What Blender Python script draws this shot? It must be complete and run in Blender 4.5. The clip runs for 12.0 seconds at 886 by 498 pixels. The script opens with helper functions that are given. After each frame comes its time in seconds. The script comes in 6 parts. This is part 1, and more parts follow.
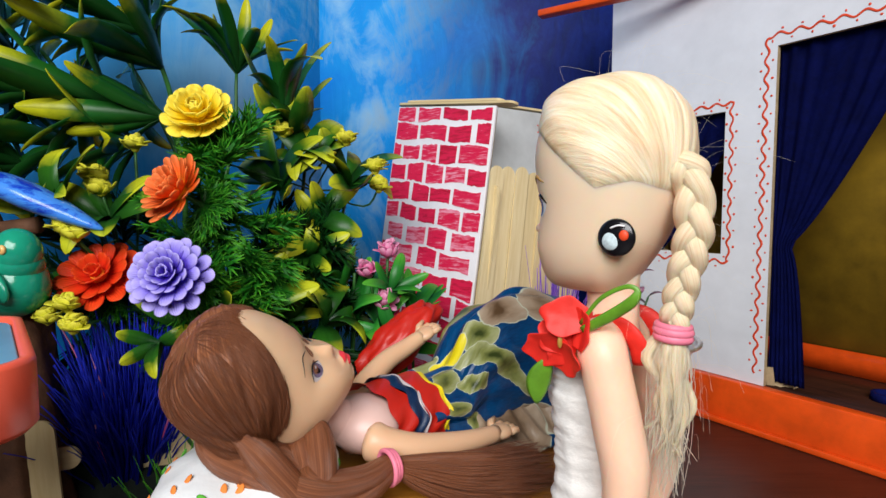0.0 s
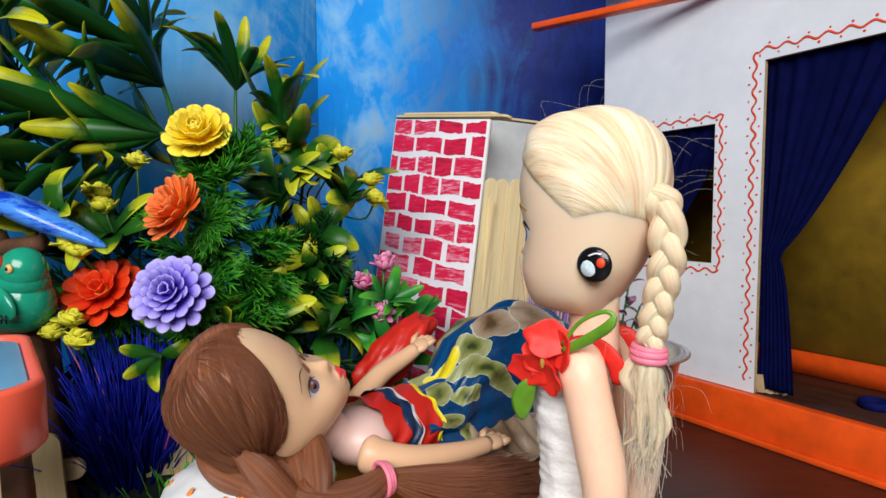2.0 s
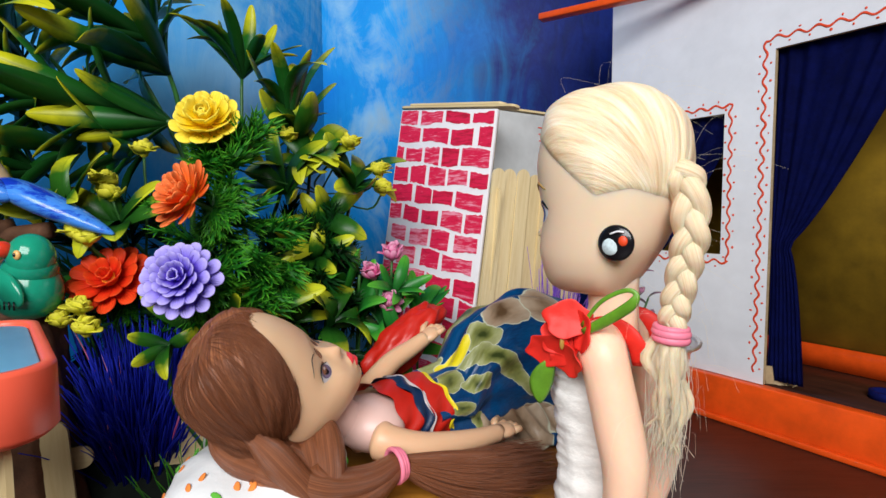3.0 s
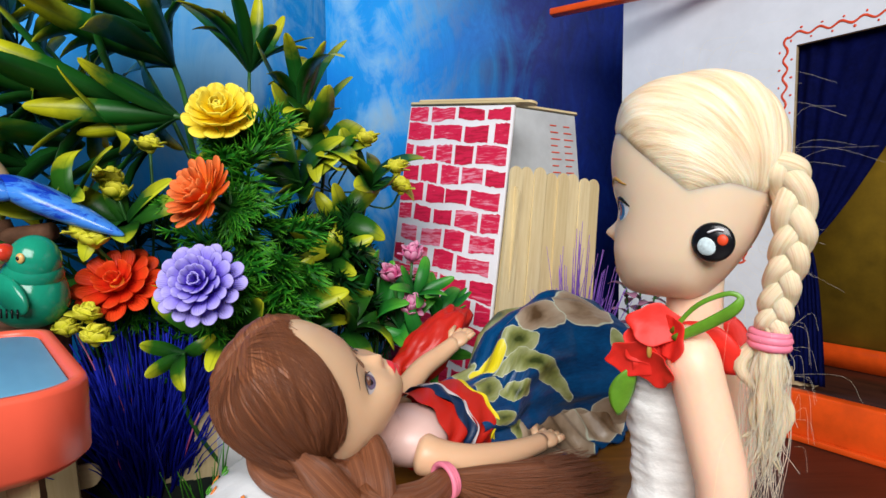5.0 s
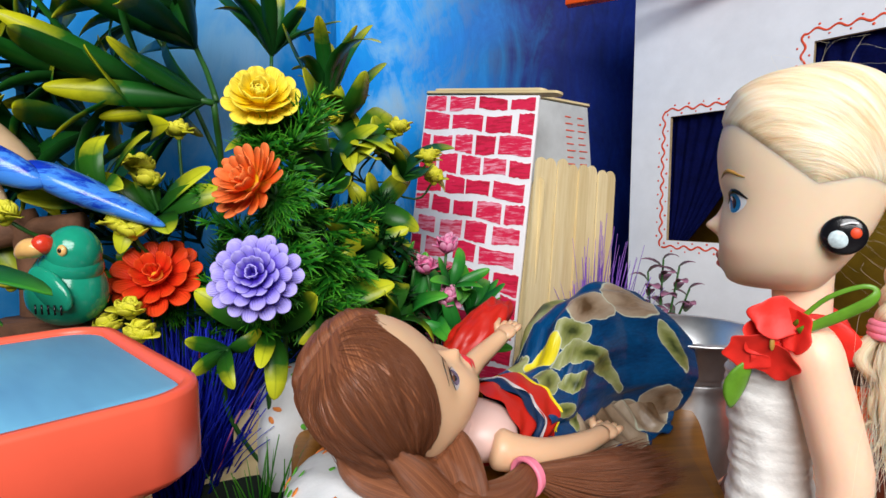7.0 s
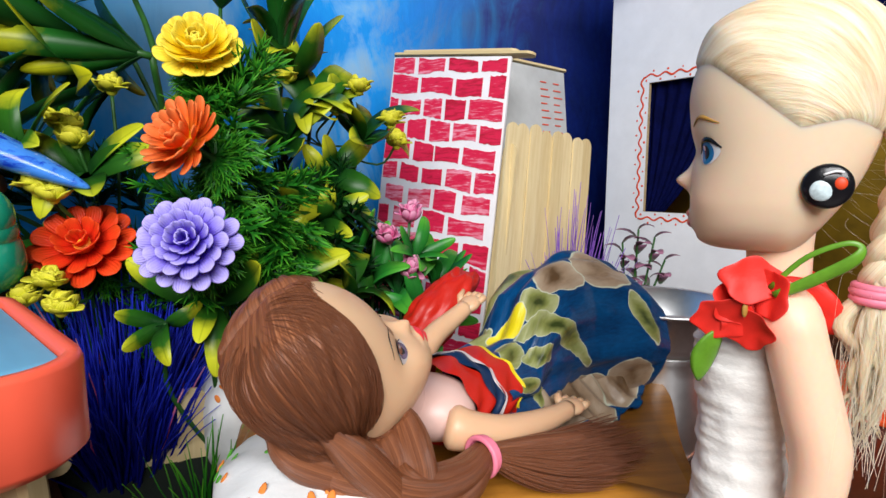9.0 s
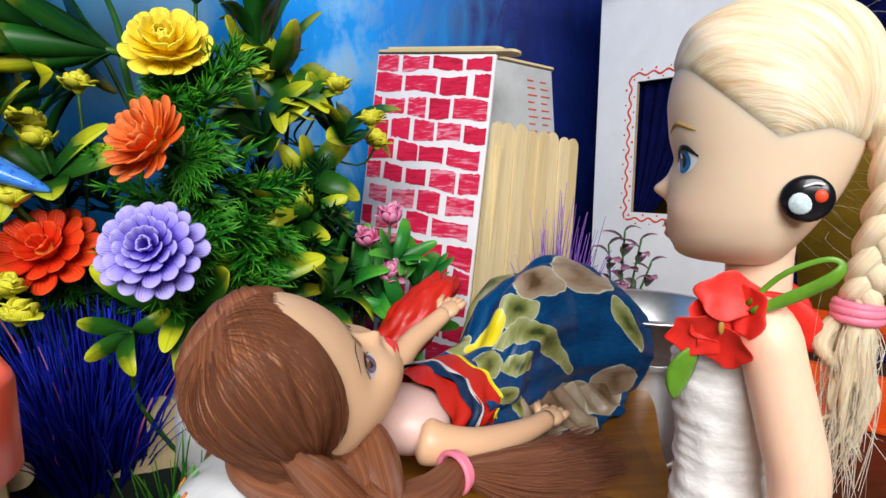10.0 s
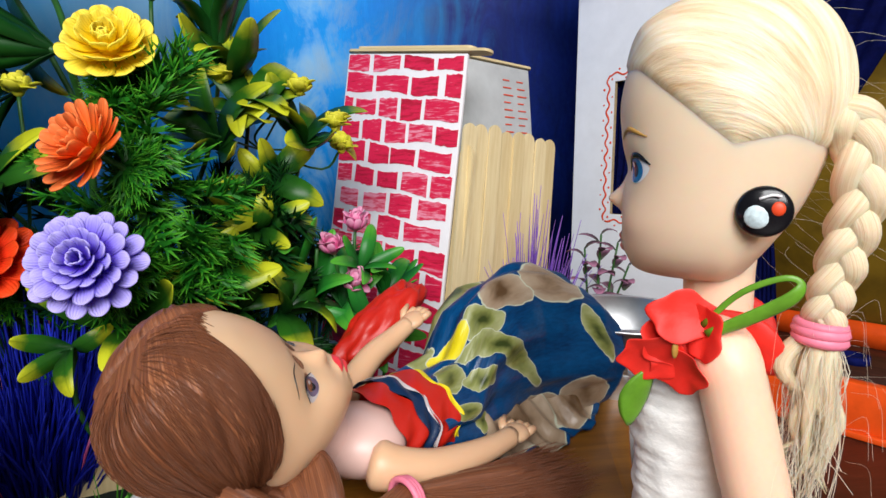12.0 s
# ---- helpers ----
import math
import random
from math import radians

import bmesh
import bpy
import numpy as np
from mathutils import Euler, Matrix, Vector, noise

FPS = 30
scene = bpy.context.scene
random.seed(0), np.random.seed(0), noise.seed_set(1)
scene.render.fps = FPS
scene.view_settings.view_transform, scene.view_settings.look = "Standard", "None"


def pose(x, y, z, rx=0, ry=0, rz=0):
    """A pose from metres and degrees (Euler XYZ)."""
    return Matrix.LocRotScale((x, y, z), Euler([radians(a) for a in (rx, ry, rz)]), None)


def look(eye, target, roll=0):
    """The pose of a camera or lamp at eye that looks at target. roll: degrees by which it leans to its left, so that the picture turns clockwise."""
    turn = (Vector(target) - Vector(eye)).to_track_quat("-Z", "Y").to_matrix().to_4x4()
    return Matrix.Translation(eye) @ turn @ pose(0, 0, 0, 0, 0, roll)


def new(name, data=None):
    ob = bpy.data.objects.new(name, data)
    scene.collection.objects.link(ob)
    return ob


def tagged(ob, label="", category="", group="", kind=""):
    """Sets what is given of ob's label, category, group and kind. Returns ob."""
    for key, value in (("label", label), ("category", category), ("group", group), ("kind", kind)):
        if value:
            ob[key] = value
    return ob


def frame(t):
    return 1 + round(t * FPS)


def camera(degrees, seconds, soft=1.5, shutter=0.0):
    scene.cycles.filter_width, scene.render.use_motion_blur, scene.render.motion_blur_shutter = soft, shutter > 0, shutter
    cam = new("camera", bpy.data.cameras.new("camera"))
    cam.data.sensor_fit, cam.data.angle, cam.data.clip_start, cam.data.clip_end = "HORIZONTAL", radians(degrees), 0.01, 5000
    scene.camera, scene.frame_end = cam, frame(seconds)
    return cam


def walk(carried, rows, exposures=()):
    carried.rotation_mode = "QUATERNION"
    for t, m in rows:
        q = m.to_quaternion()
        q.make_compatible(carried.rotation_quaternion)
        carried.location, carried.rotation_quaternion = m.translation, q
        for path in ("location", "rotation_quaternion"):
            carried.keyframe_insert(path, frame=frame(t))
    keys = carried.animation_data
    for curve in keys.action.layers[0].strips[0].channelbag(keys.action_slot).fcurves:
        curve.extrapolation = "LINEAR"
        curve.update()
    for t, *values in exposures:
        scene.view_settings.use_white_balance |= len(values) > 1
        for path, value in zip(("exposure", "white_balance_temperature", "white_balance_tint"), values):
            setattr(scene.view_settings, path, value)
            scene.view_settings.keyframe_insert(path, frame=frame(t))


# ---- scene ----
cam = camera(79.9, 12.0)
METRES, EYE, TILT, LEAN, TURN = 0.17, 0.17, -4.0, 0.0, 0.0
ROWS = [
    (0.0, 0.0, 0.0, 0.0, -0.0, 0.0, 0.0),
    (0.5, 0.0074, -0.0162, 0.0229, 0.09, 0.04, 0.03),
    (1.0, 0.0461, -0.0177, 0.0427, 0.2, 0.19, 0.13),
    (1.5, 0.0194, -0.0447, 0.0414, 0.25, 0.18, 0.19),
    (2.0, 0.0229, -0.0492, 0.0441, 0.06, 0.16, 0.27),
    (2.5, 0.0226, -0.0248, 0.0212, -0.22, 0.16, 0.35),
    (3.0, -0.0082, -0.034, 0.0109, 0.13, -0.07, 0.25),
    (5.0, -0.1653, 0.0495, 0.0123, -1.91, -0.03, 0.53),
    (5.5, -0.2673, 0.0874, 0.0236, -3.05, 0.14, 0.54),
    (6.0, -0.3564, 0.0946, 0.0139, -3.61, 0.2, 0.38),
    (6.5, -0.4032, 0.0737, 0.0101, -4.21, -0.08, 0.39),
    (7.0, -0.4177, 0.0947, 0.0177, -5.41, -1.07, 0.46),
    (9.0, -0.3343, 0.1962, -0.0196, -7.15, -3.45, 0.45),
    (9.5, -0.2999, 0.2185, -0.0044, -7.51, -3.72, 0.32),
    (10.0, -0.2846, 0.2326, 0.0027, -7.8, -3.9, 0.32),
    (10.5, -0.2757, 0.2284, -0.0257, -8.13, -4.29, 0.22),
    (11.0, -0.2558, 0.2509, -0.0263, -8.29, -4.02, 0.33),
    (11.5, -0.2356, 0.2614, -0.0023, -8.5, -3.94, 0.5),
    (12.0, -0.1971, 0.2852, 0.0228, -8.79, -4.01, 0.69),
]
walk(cam, [(t, pose(0, 0, EYE, TILT, LEAN, TURN) @ pose(METRES * x, METRES * y, METRES * z, 90 + pitch, roll, yaw)) for t, x, y, z, yaw, pitch, roll in ROWS],
     exposures=((0.0, -0.20), (3.2, -0.18), (6.0, -0.12), (9.0, -0.04), (12.0, -0.05)))

# ---- light: a room with a ceiling lamp ----
world = bpy.data.worlds.new("room_light")
scene.world = world
world.use_nodes = True
world.node_tree.nodes["Background"].inputs[0].default_value = (0.92, 0.96, 1.0, 1)
world.node_tree.nodes["Background"].inputs[1].default_value = 0.025
lamp = new("ceiling_lamp", bpy.data.lights.new("ceiling_lamp", "AREA"))
lamp.data.energy, lamp.data.shape, lamp.data.size, lamp.data.size_y = 23.5, "RECTANGLE", 0.9, 0.6
lamp.data.color = (0.99, 0.985, 0.99)
lamp.matrix_world = look((-0.14, -0.72, 0.76), (0.0, 0.33, 0.06))


# ---- materials ----
def tree_of(name):
    m = bpy.data.materials.new(name)
    m.use_nodes = True
    nt = m.node_tree
    return m, nt, nt.nodes["Principled BSDF"]


def link(nt, a, b):
    nt.links.new(a, b)


def coords(nt, which="Object", scale=(1, 1, 1), loc=(0, 0, 0)):
    tc, mp = nt.nodes.new("ShaderNodeTexCoord"), nt.nodes.new("ShaderNodeMapping")
    mp.inputs["Scale"].default_value, mp.inputs["Location"].default_value = scale, loc
    link(nt, tc.outputs[which], mp.inputs["Vector"])
    return mp.outputs["Vector"]


def noise_tex(nt, vec, scale, detail=4, rough=0.6, distortion=0.0):
    n = nt.nodes.new("ShaderNodeTexNoise")
    n.inputs["Scale"].default_value, n.inputs["Detail"].default_value = scale, detail
    n.inputs["Roughness"].default_value, n.inputs["Distortion"].default_value = rough, distortion
    link(nt, vec, n.inputs["Vector"])
    return n.outputs["Fac"]


def ramp(nt, fac, stops, mode="LINEAR"):
    r = nt.nodes.new("ShaderNodeValToRGB")
    r.color_ramp.interpolation = mode
    while len(r.color_ramp.elements) < len(stops):
        r.color_ramp.elements.new(0.5)
    for e, (p, c) in zip(r.color_ramp.elements, stops):
        e.position, e.color = p, (*c, 1)
    link(nt, fac, r.inputs["Fac"])
    return r.outputs["Color"]


def mix(nt, fac, a, b, mode="MIX"):
    m = nt.nodes.new("ShaderNodeMix")
    m.data_type, m.blend_type = "RGBA", mode
    for sock, v in ((m.inputs["Factor"], fac), (m.inputs["A"], a), (m.inputs["B"], b)):
        if isinstance(v, bpy.types.NodeSocket):
            link(nt, v, sock)
        elif isinstance(v, (int, float)):
            sock.default_value = v
        else:
            sock.default_value = (*v, 1)
    return m.outputs["Result"]


def math_node(nt, op, a, b=0.0, clamp=False):
    m = nt.nodes.new("ShaderNodeMath")
    m.operation, m.use_clamp = op, clamp
    for sock, v in zip(m.inputs, (a, b)):
        if isinstance(v, bpy.types.NodeSocket):
            link(nt, v, sock)
        else:
            sock.default_value = v
    return m.outputs[0]


def bump(nt, bsdf, height, strength, distance):
    b = nt.nodes.new("ShaderNodeBump")
    b.inputs["Strength"].default_value, b.inputs["Distance"].default_value = strength, distance
    link(nt, height, b.inputs["Height"])
    link(nt, b.outputs["Normal"], bsdf.inputs["Normal"])


def plain(name, col, rough=0.5, var=0.25, scale=120.0, metal=0.0, bump_d=0.0004, stretch=(1, 1, 1), spec=0.5, sss=0.0):
    """A surface of one colour with grain at two scales and fine relief."""
    m, nt, b = tree_of(name)
    vec = coords(nt, "Object", stretch)
    n1, n2 = noise_tex(nt, vec, scale), noise_tex(nt, vec, scale * 0.18, 3)
    dark, light = [c * (1 - var) for c in col], [min(1, c * (1 + var)) for c in col]
    c1 = ramp(nt, n1, ((0.3, dark), (0.7, light)))
    c2 = ramp(nt, n2, ((0.35, [c * (1 - var) for c in col]), (0.65, light)))
    link(nt, mix(nt, 0.5, c1, c2), b.inputs["Base Color"])
    b.inputs["Roughness"].default_value, b.inputs["Metallic"].default_value = rough, metal
    b.inputs["Specular IOR Level"].default_value = spec
    if sss:
        b.inputs["Subsurface Weight"].default_value, b.inputs["Subsurface Scale"].default_value = sss, 0.004
        b.inputs["Subsurface Radius"].default_value = (1.0, 0.45, 0.3)
    if bump_d:
        bump(nt, b, n1, 0.5, bump_d)
    return m


def streaked(name, dark, mid, light, stretch, rough):
    """Crayon or brush strokes drawn out along one way, with bare light streaks."""
    m, nt, b = tree_of(name)
    n1 = noise_tex(nt, coords(nt, "Object", stretch), 1.0, 5, 0.7, 0.5)
    n2 = noise_tex(nt, coords(nt, "Object", tuple(s * 0.16 for s in stretch), (2, 1, 5)), 1.0, 3)
    info = nt.nodes.new("ShaderNodeObjectInfo")
    f = math_node(nt, "ADD", math_node(nt, "MULTIPLY", n1, 0.6), math_node(nt, "MULTIPLY", n2, 0.3))
    f = math_node(nt, "ADD", f, math_node(nt, "MULTIPLY", info.outputs["Random"], 0.14))
    link(nt, ramp(nt, f, ((0.40, dark), (0.48, mid), (0.55, mid), (0.64, light))), b.inputs["Base Color"])
    b.inputs["Roughness"].default_value = rough
    bump(nt, b, n1, 0.3, 0.0003)
    return m


def hair_material(name, dark, mid, light, stretch, rough=0.38, sss=0.0):
    """Long fine strands: noise drawn out along the local z of the hair."""
    m, nt, b = tree_of(name)
    vec = coords(nt, "UV", stretch)
    n1, n2 = noise_tex(nt, vec, 1.0, 5, 0.65), noise_tex(nt, vec, 0.22, 3)
    c = ramp(nt, math_node(nt, "ADD", math_node(nt, "MULTIPLY", n1, 0.65), math_node(nt, "MULTIPLY", n2, 0.35)), ((0.32, dark), (0.5, mid), (0.68, light)))
    link(nt, c, b.inputs["Base Color"])
    b.inputs["Subsurface Weight"].default_value, b.inputs["Subsurface Scale"].default_value = sss, 0.003
    b.inputs["Roughness"].default_value = rough
    b.inputs["Specular IOR Level"].default_value = 0.35
    bump(nt, b, n1, 0.55, 0.0009)
    return m


def backdrop_material(name, dark_from, pale_at, pale_fall, seed):
    """Hand-painted sky: azure with pale brushed clouds, turning to night blue along the panel."""
    m, nt, b = tree_of(name)
    vec = coords(nt)
    sep = nt.nodes.new("ShaderNodeSeparateXYZ")
    link(nt, vec, sep.inputs[0])
    big = noise_tex(nt, coords(nt, "Object", (5, 1, 4), (seed, 0, seed)), 1.3, 5, 0.6, 0.6)
    brush = noise_tex(nt, coords(nt, "Object", (22, 1, 9), (0, 0, 3)), 1.2, 6, 0.7, 1.2)
    fine = noise_tex(nt, vec, 160, 4)
    sky = ramp(nt, big, ((0.25, (0.004, 0.20, 0.84)), (0.5, (0.010, 0.34, 0.95)), (0.68, (0.06, 0.48, 0.96)), (0.85, (0.38, 0.72, 0.97))))
    cloud = ramp(nt, math_node(nt, "ADD", big, math_node(nt, "MULTIPLY", math_node(nt, "SUBTRACT", brush, 0.5), 0.55)), ((0.45, (0, 0, 0)), (0.66, (1, 1, 1))))
    near = math_node(nt, "SUBTRACT", 1.0, math_node(nt, "MULTIPLY", math_node(nt, "ABSOLUTE", math_node(nt, "SUBTRACT", sep.outputs[0], pale_at)), pale_fall), True)
    col = mix(nt, math_node(nt, "MULTIPLY", cloud, math_node(nt, "ADD", math_node(nt, "MULTIPLY", near, 0.85), 0.12)), sky, (0.42, 0.70, 0.96))
    edge = math_node(nt, "ADD", sep.outputs[0], math_node(nt, "MULTIPLY", math_node(nt, "SUBTRACT", brush, 0.5), 0.16))
    edge = math_node(nt, "ADD", edge, math_node(nt, "MULTIPLY", math_node(nt, "SUBTRACT", big, 0.5), 0.22))
    dark = ramp(nt, math_node(nt, "MULTIPLY", math_node(nt, "SUBTRACT", edge, dark_from), 6.5, True), ((0.0, (0, 0, 0)), (1.0, (1, 1, 1))))
    night = ramp(nt, brush, ((0.3, (0.001, 0.003, 0.06)), (0.55, (0.002, 0.010, 0.15)), (0.8, (0.004, 0.03, 0.26))))
    col = mix(nt, dark, col, night)
    link(nt, mix(nt, 0.03, col, ramp(nt, fine, ((0.3, (0.0, 0.08, 0.4)), (0.7, (0.1, 0.4, 0.9))))), b.inputs["Base Color"])
    b.inputs["Roughness"].default_value = 0.6
    b.inputs["Specular IOR Level"].default_value = 0.25
    bump(nt, b, brush, 0.35, 0.0015)
    return m


def wood_material(name, dark, light, stretch=(18, 300, 300), rough=0.45):
    m, nt, b = tree_of(name)
    grain = noise_tex(nt, coords(nt, "Object", stretch), 1.0, 5, 0.65, 0.4)
    broad = noise_tex(nt, coords(nt, "Object", tuple(s * 0.15 for s in stretch)), 1.0, 3)
    c = ramp(nt, math_node(nt, "ADD", math_node(nt, "MULTIPLY", grain, 0.6), math_node(nt, "MULTIPLY", broad, 0.4)), ((0.32, dark), (0.66, light)))
    info = nt.nodes.new("ShaderNodeObjectInfo")
    tint = ramp(nt, info.outputs["Random"], ((0.0, (0.84, 0.80, 0.72)), (1.0, (1, 1, 1))))
    link(nt, mix(nt, 1.0, c, tint, "MULTIPLY"), b.inputs["Base Color"])
    b.inputs["Roughness"].default_value = rough
    bump(nt, b, grain, 0.3, 0.0004)
    return m


def leaf_material(name, base, mid, tip, rough=0.38, tip_from=0.6):
    """Moulded plastic or cloth leaf: green at its foot, yellow towards its tip."""
    m, nt, b = tree_of(name)
    tc = nt.nodes.new("ShaderNodeUVMap")
    sep = nt.nodes.new("ShaderNodeSeparateXYZ")
    link(nt, tc.outputs[0], sep.inputs[0])
    n = noise_tex(nt, coords(nt), 90, 3)
    info = nt.nodes.new("ShaderNodeObjectInfo")
    f = math_node(nt, "ADD", sep.outputs[1], math_node(nt, "MULTIPLY", math_node(nt, "SUBTRACT", n, 0.5), 0.3))
    f = math_node(nt, "ADD", f, math_node(nt, "MULTIPLY", math_node(nt, "SUBTRACT", info.outputs["Random"], 0.6), 0.34))
    c = ramp(nt, f, ((0.1, base), (tip_from - 0.15, mid), (tip_from + 0.12, tip), (1.0, tip)))
    vein = nt.nodes.new("ShaderNodeMath")
    vein.operation = "ABSOLUTE"
    link(nt, math_node(nt, "SUBTRACT", sep.outputs[0], 0.5), vein.inputs[0])
    c = mix(nt, ramp(nt, vein.outputs[0], ((0.0, (0.3, 0.3, 0.3)), (0.07, (0, 0, 0)))), c, base)
    link(nt, c, b.inputs["Base Color"])
    b.inputs["Roughness"].default_value = rough
    b.inputs["Specular IOR Level"].default_value = 0.3
    bump(nt, b, n, 0.3, 0.0006)
    return m


def petal_material(name, foot, mid, tip, rough=0.45):
    m, nt, b = tree_of(name)
    uv = nt.nodes.new("ShaderNodeUVMap")
    sep = nt.nodes.new("ShaderNodeSeparateXYZ")
    link(nt, uv.outputs[0], sep.inputs[0])
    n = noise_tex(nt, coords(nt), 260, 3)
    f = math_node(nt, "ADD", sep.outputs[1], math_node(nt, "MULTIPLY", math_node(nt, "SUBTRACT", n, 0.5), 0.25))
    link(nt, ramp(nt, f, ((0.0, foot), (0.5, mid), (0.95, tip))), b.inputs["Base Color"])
    b.inputs["Roughness"].default_value, b.inputs["Specular IOR Level"].default_value = rough, 0.2
    ribs = nt.nodes.new("ShaderNodeTexWave")
    ribs.inputs["Scale"].default_value = 2.2
    link(nt, coords(nt, "UV", (1, 0.05, 1)), ribs.inputs["Vector"])
    bump(nt, b, ribs.outputs["Fac"], 0.35, 0.0006)
    return m


# centre along and round, half sizes, turn and kind of each printed shape: 0 taupe petal, 1 olive leaf, 2 yellow leaf
PETALS = ((0.1296, 0.0150, 0.0155, 0.0100, 0.79, 0), (0.1545, 0.0160, 0.0150, 0.0170, 0.39, 0), (0.1680, 0.0459, 0.0050, 0.0150, -0.36, 1), (0.1660, 0.0790, 0.0150, 0.0110, 0.60, 0), (0.1420, 0.0830, 0.0130, 0.0090, 0.20, 0),
          (0.0985, 0.0020, 0.0060, 0.0145, -0.55, 2), (0.1170, 0.0400, 0.0360, 0.0050, 0.95, 1), (0.1130, 0.0190, 0.0150, 0.0070, 1.05, 1), (0.1014, 0.0384, 0.0150, 0.0036, 1.06, 1), (0.0820, 0.0357, 0.0110, 0.0030, 1.50, 2), (0.1005, 0.0671, 0.0057, 0.0034, 0.97, 1),
          (0.0880, 0.0200, 0.0080, 0.0120, -0.20, 1), (0.0880, 0.0480, 0.0090, 0.0070, 0.30, 1), (0.0900, -0.0200, 0.0090, 0.0150, 0.20, 1), (0.1200, -0.0250, 0.0200, 0.0100, 0.30, 1), (0.3220, 0.0150, 0.0230, 0.0150, 0.10, 0), (0.3610, 0.0120, 0.0220, 0.0140, -0.20, 0))


def print_material(name):
    """Printed satin: petrol blue with large taupe petals, olive and yellow leaves, all with pale outlines."""
    m, nt, b = tree_of(name)
    uvm = nt.nodes.new("ShaderNodeUVMap")
    warp = nt.nodes.new("ShaderNodeTexNoise")
    warp.inputs["Scale"].default_value, warp.inputs["Detail"].default_value = 95, 2
    link(nt, uvm.outputs[0], warp.inputs["Vector"])
    add = nt.nodes.new("ShaderNodeVectorMath")
    add.operation = "MULTIPLY_ADD"
    add.inputs[1].default_value = (0.006, 0.006, 0)
    link(nt, warp.outputs["Color"], add.inputs[0])
    off = nt.nodes.new("ShaderNodeVectorMath")
    off.operation = "SUBTRACT"
    off.inputs[1].default_value = (0.003, 0.003, 0)
    link(nt, uvm.outputs[0], off.inputs[0])
    link(nt, off.outputs[0], add.inputs[2])
    fine = noise_tex(nt, coords(nt, "UV", (300, 900, 1)), 1.0, 4)
    soft = noise_tex(nt, coords(nt, "UV", (60, 90, 1)), 1.0, 3)
    col = ramp(nt, math_node(nt, "ADD", math_node(nt, "MULTIPLY", fine, 0.5), math_node(nt, "MULTIPLY", soft, 0.5)), ((0.3, (0.0004, 0.018, 0.075)), (0.7, (0.0008, 0.075, 0.22))))
    tones = (((0.10, 0.055, 0.025), (0.30, 0.21, 0.135), (0.46, 0.37, 0.27)), ((0.035, 0.05, 0.010), (0.20, 0.22, 0.06), (0.42, 0.44, 0.22)), ((0.55, 0.42, 0.006), (0.78, 0.64, 0.012), (0.80, 0.70, 0.08)))
    for ca, cw, ra, rw, ang, kind in PETALS[::-1]:
        mp = nt.nodes.new("ShaderNodeMapping")
        mp.vector_type = "TEXTURE"
        mp.inputs["Location"].default_value, mp.inputs["Rotation"].default_value, mp.inputs["Scale"].default_value = (ca, cw, 0), (0, 0, ang), (ra, rw, 1)
        link(nt, add.outputs[0], mp.inputs["Vector"])
        ln = nt.nodes.new("ShaderNodeVectorMath")
        ln.operation = "LENGTH"
        link(nt, mp.outputs[0], ln.inputs[0])
        d = ln.outputs["Value"]
        lo, mid, hi = tones[kind]
        shade = math_node(nt, "ADD", math_node(nt, "MULTIPLY", d, 0.45), math_node(nt, "MULTIPLY", soft, 0.75))
        inner = ramp(nt, shade, ((0.38, lo), (0.62, mid), (0.92, hi)))
        inner = mix(nt, ramp(nt, d, ((0.93, (0, 0, 0)), (0.965, (1, 1, 1)))), inner, (0.52, 0.55, 0.42))
        col = mix(nt, ramp(nt, d, ((0.985, (1, 1, 1)), (1.0, (0, 0, 0)))), col, inner)
    link(nt, col, b.inputs["Base Color"])
    b.inputs["Roughness"].default_value, b.inputs["Specular IOR Level"].default_value = 0.30, 0.45
    bump(nt, b, soft, 0.5, 0.0016)
    return m


M_SKY_L, M_SKY_R = backdrop_material("painted_sky", 9.0, 0.02, 5.0, 0.0), backdrop_material("painted_sky_night", 0.060, 0.06, 6.0, 0.0)
M_WHITE = plain("whitewash", (0.74, 0.76, 0.80), 0.55, 0.08, 60, bump_d=0.0006)
M_GREYCARD = plain("grubby_card", (0.50, 0.52, 0.52), 0.7, 0.22, 40)
M_CARD = plain("cardboard_edge", (0.46, 0.34, 0.19), 0.8, 0.3, 300)
M_ORANGE = plain("orange_paint", (0.80, 0.085, 0.008), 0.32, 0.22, 90)
M_REDMARK = plain("red_brush_mark", (0.72, 0.06, 0.012), 0.5, 0.2, 300, bump_d=0)
M_OCHRE = plain("ochre_wall", (0.33, 0.20, 0.012), 0.6, 0.45, 45)
M_TABLE = wood_material("dark_wood_table", (0.014, 0.005, 0.003), (0.070, 0.022, 0.012), (30, 260, 100), 0.42)
M_BED = wood_material("varnished_bed_wood", (0.24, 0.085, 0.007), (0.48, 0.20, 0.018), (25, 200, 200), 0.5)
M_STICK = wood_material("lolly_stick_wood", (0.68, 0.52, 0.26), (0.86, 0.73, 0.44), (300, 300, 22), 0.6)
M_BRICK = streaked("crimson_crayon", (0.44, 0.002, 0.025), (0.70, 0.008, 0.060), (0.86, 0.30, 0.40), (70, 70, 460), 0.55)
M_PAPER = plain("white_paper", (0.80, 0.78, 0.80), 0.6, 0.06, 150)
M_TRAY = plain("red_plastic", (0.94, 0.125, 0.065), 0.36, 0.06, 60, bump_d=0.0001)
M_POND = plain("painted_water", (0.20, 0.55, 0.97), 0.8, 0.4, 14, stretch=(0.6, 2.2, 1), spec=0.2)
M_CURTAIN = plain("navy_cloth", (0.003, 0.006, 0.075), 0.85, 0.4, 400, spec=0.1)
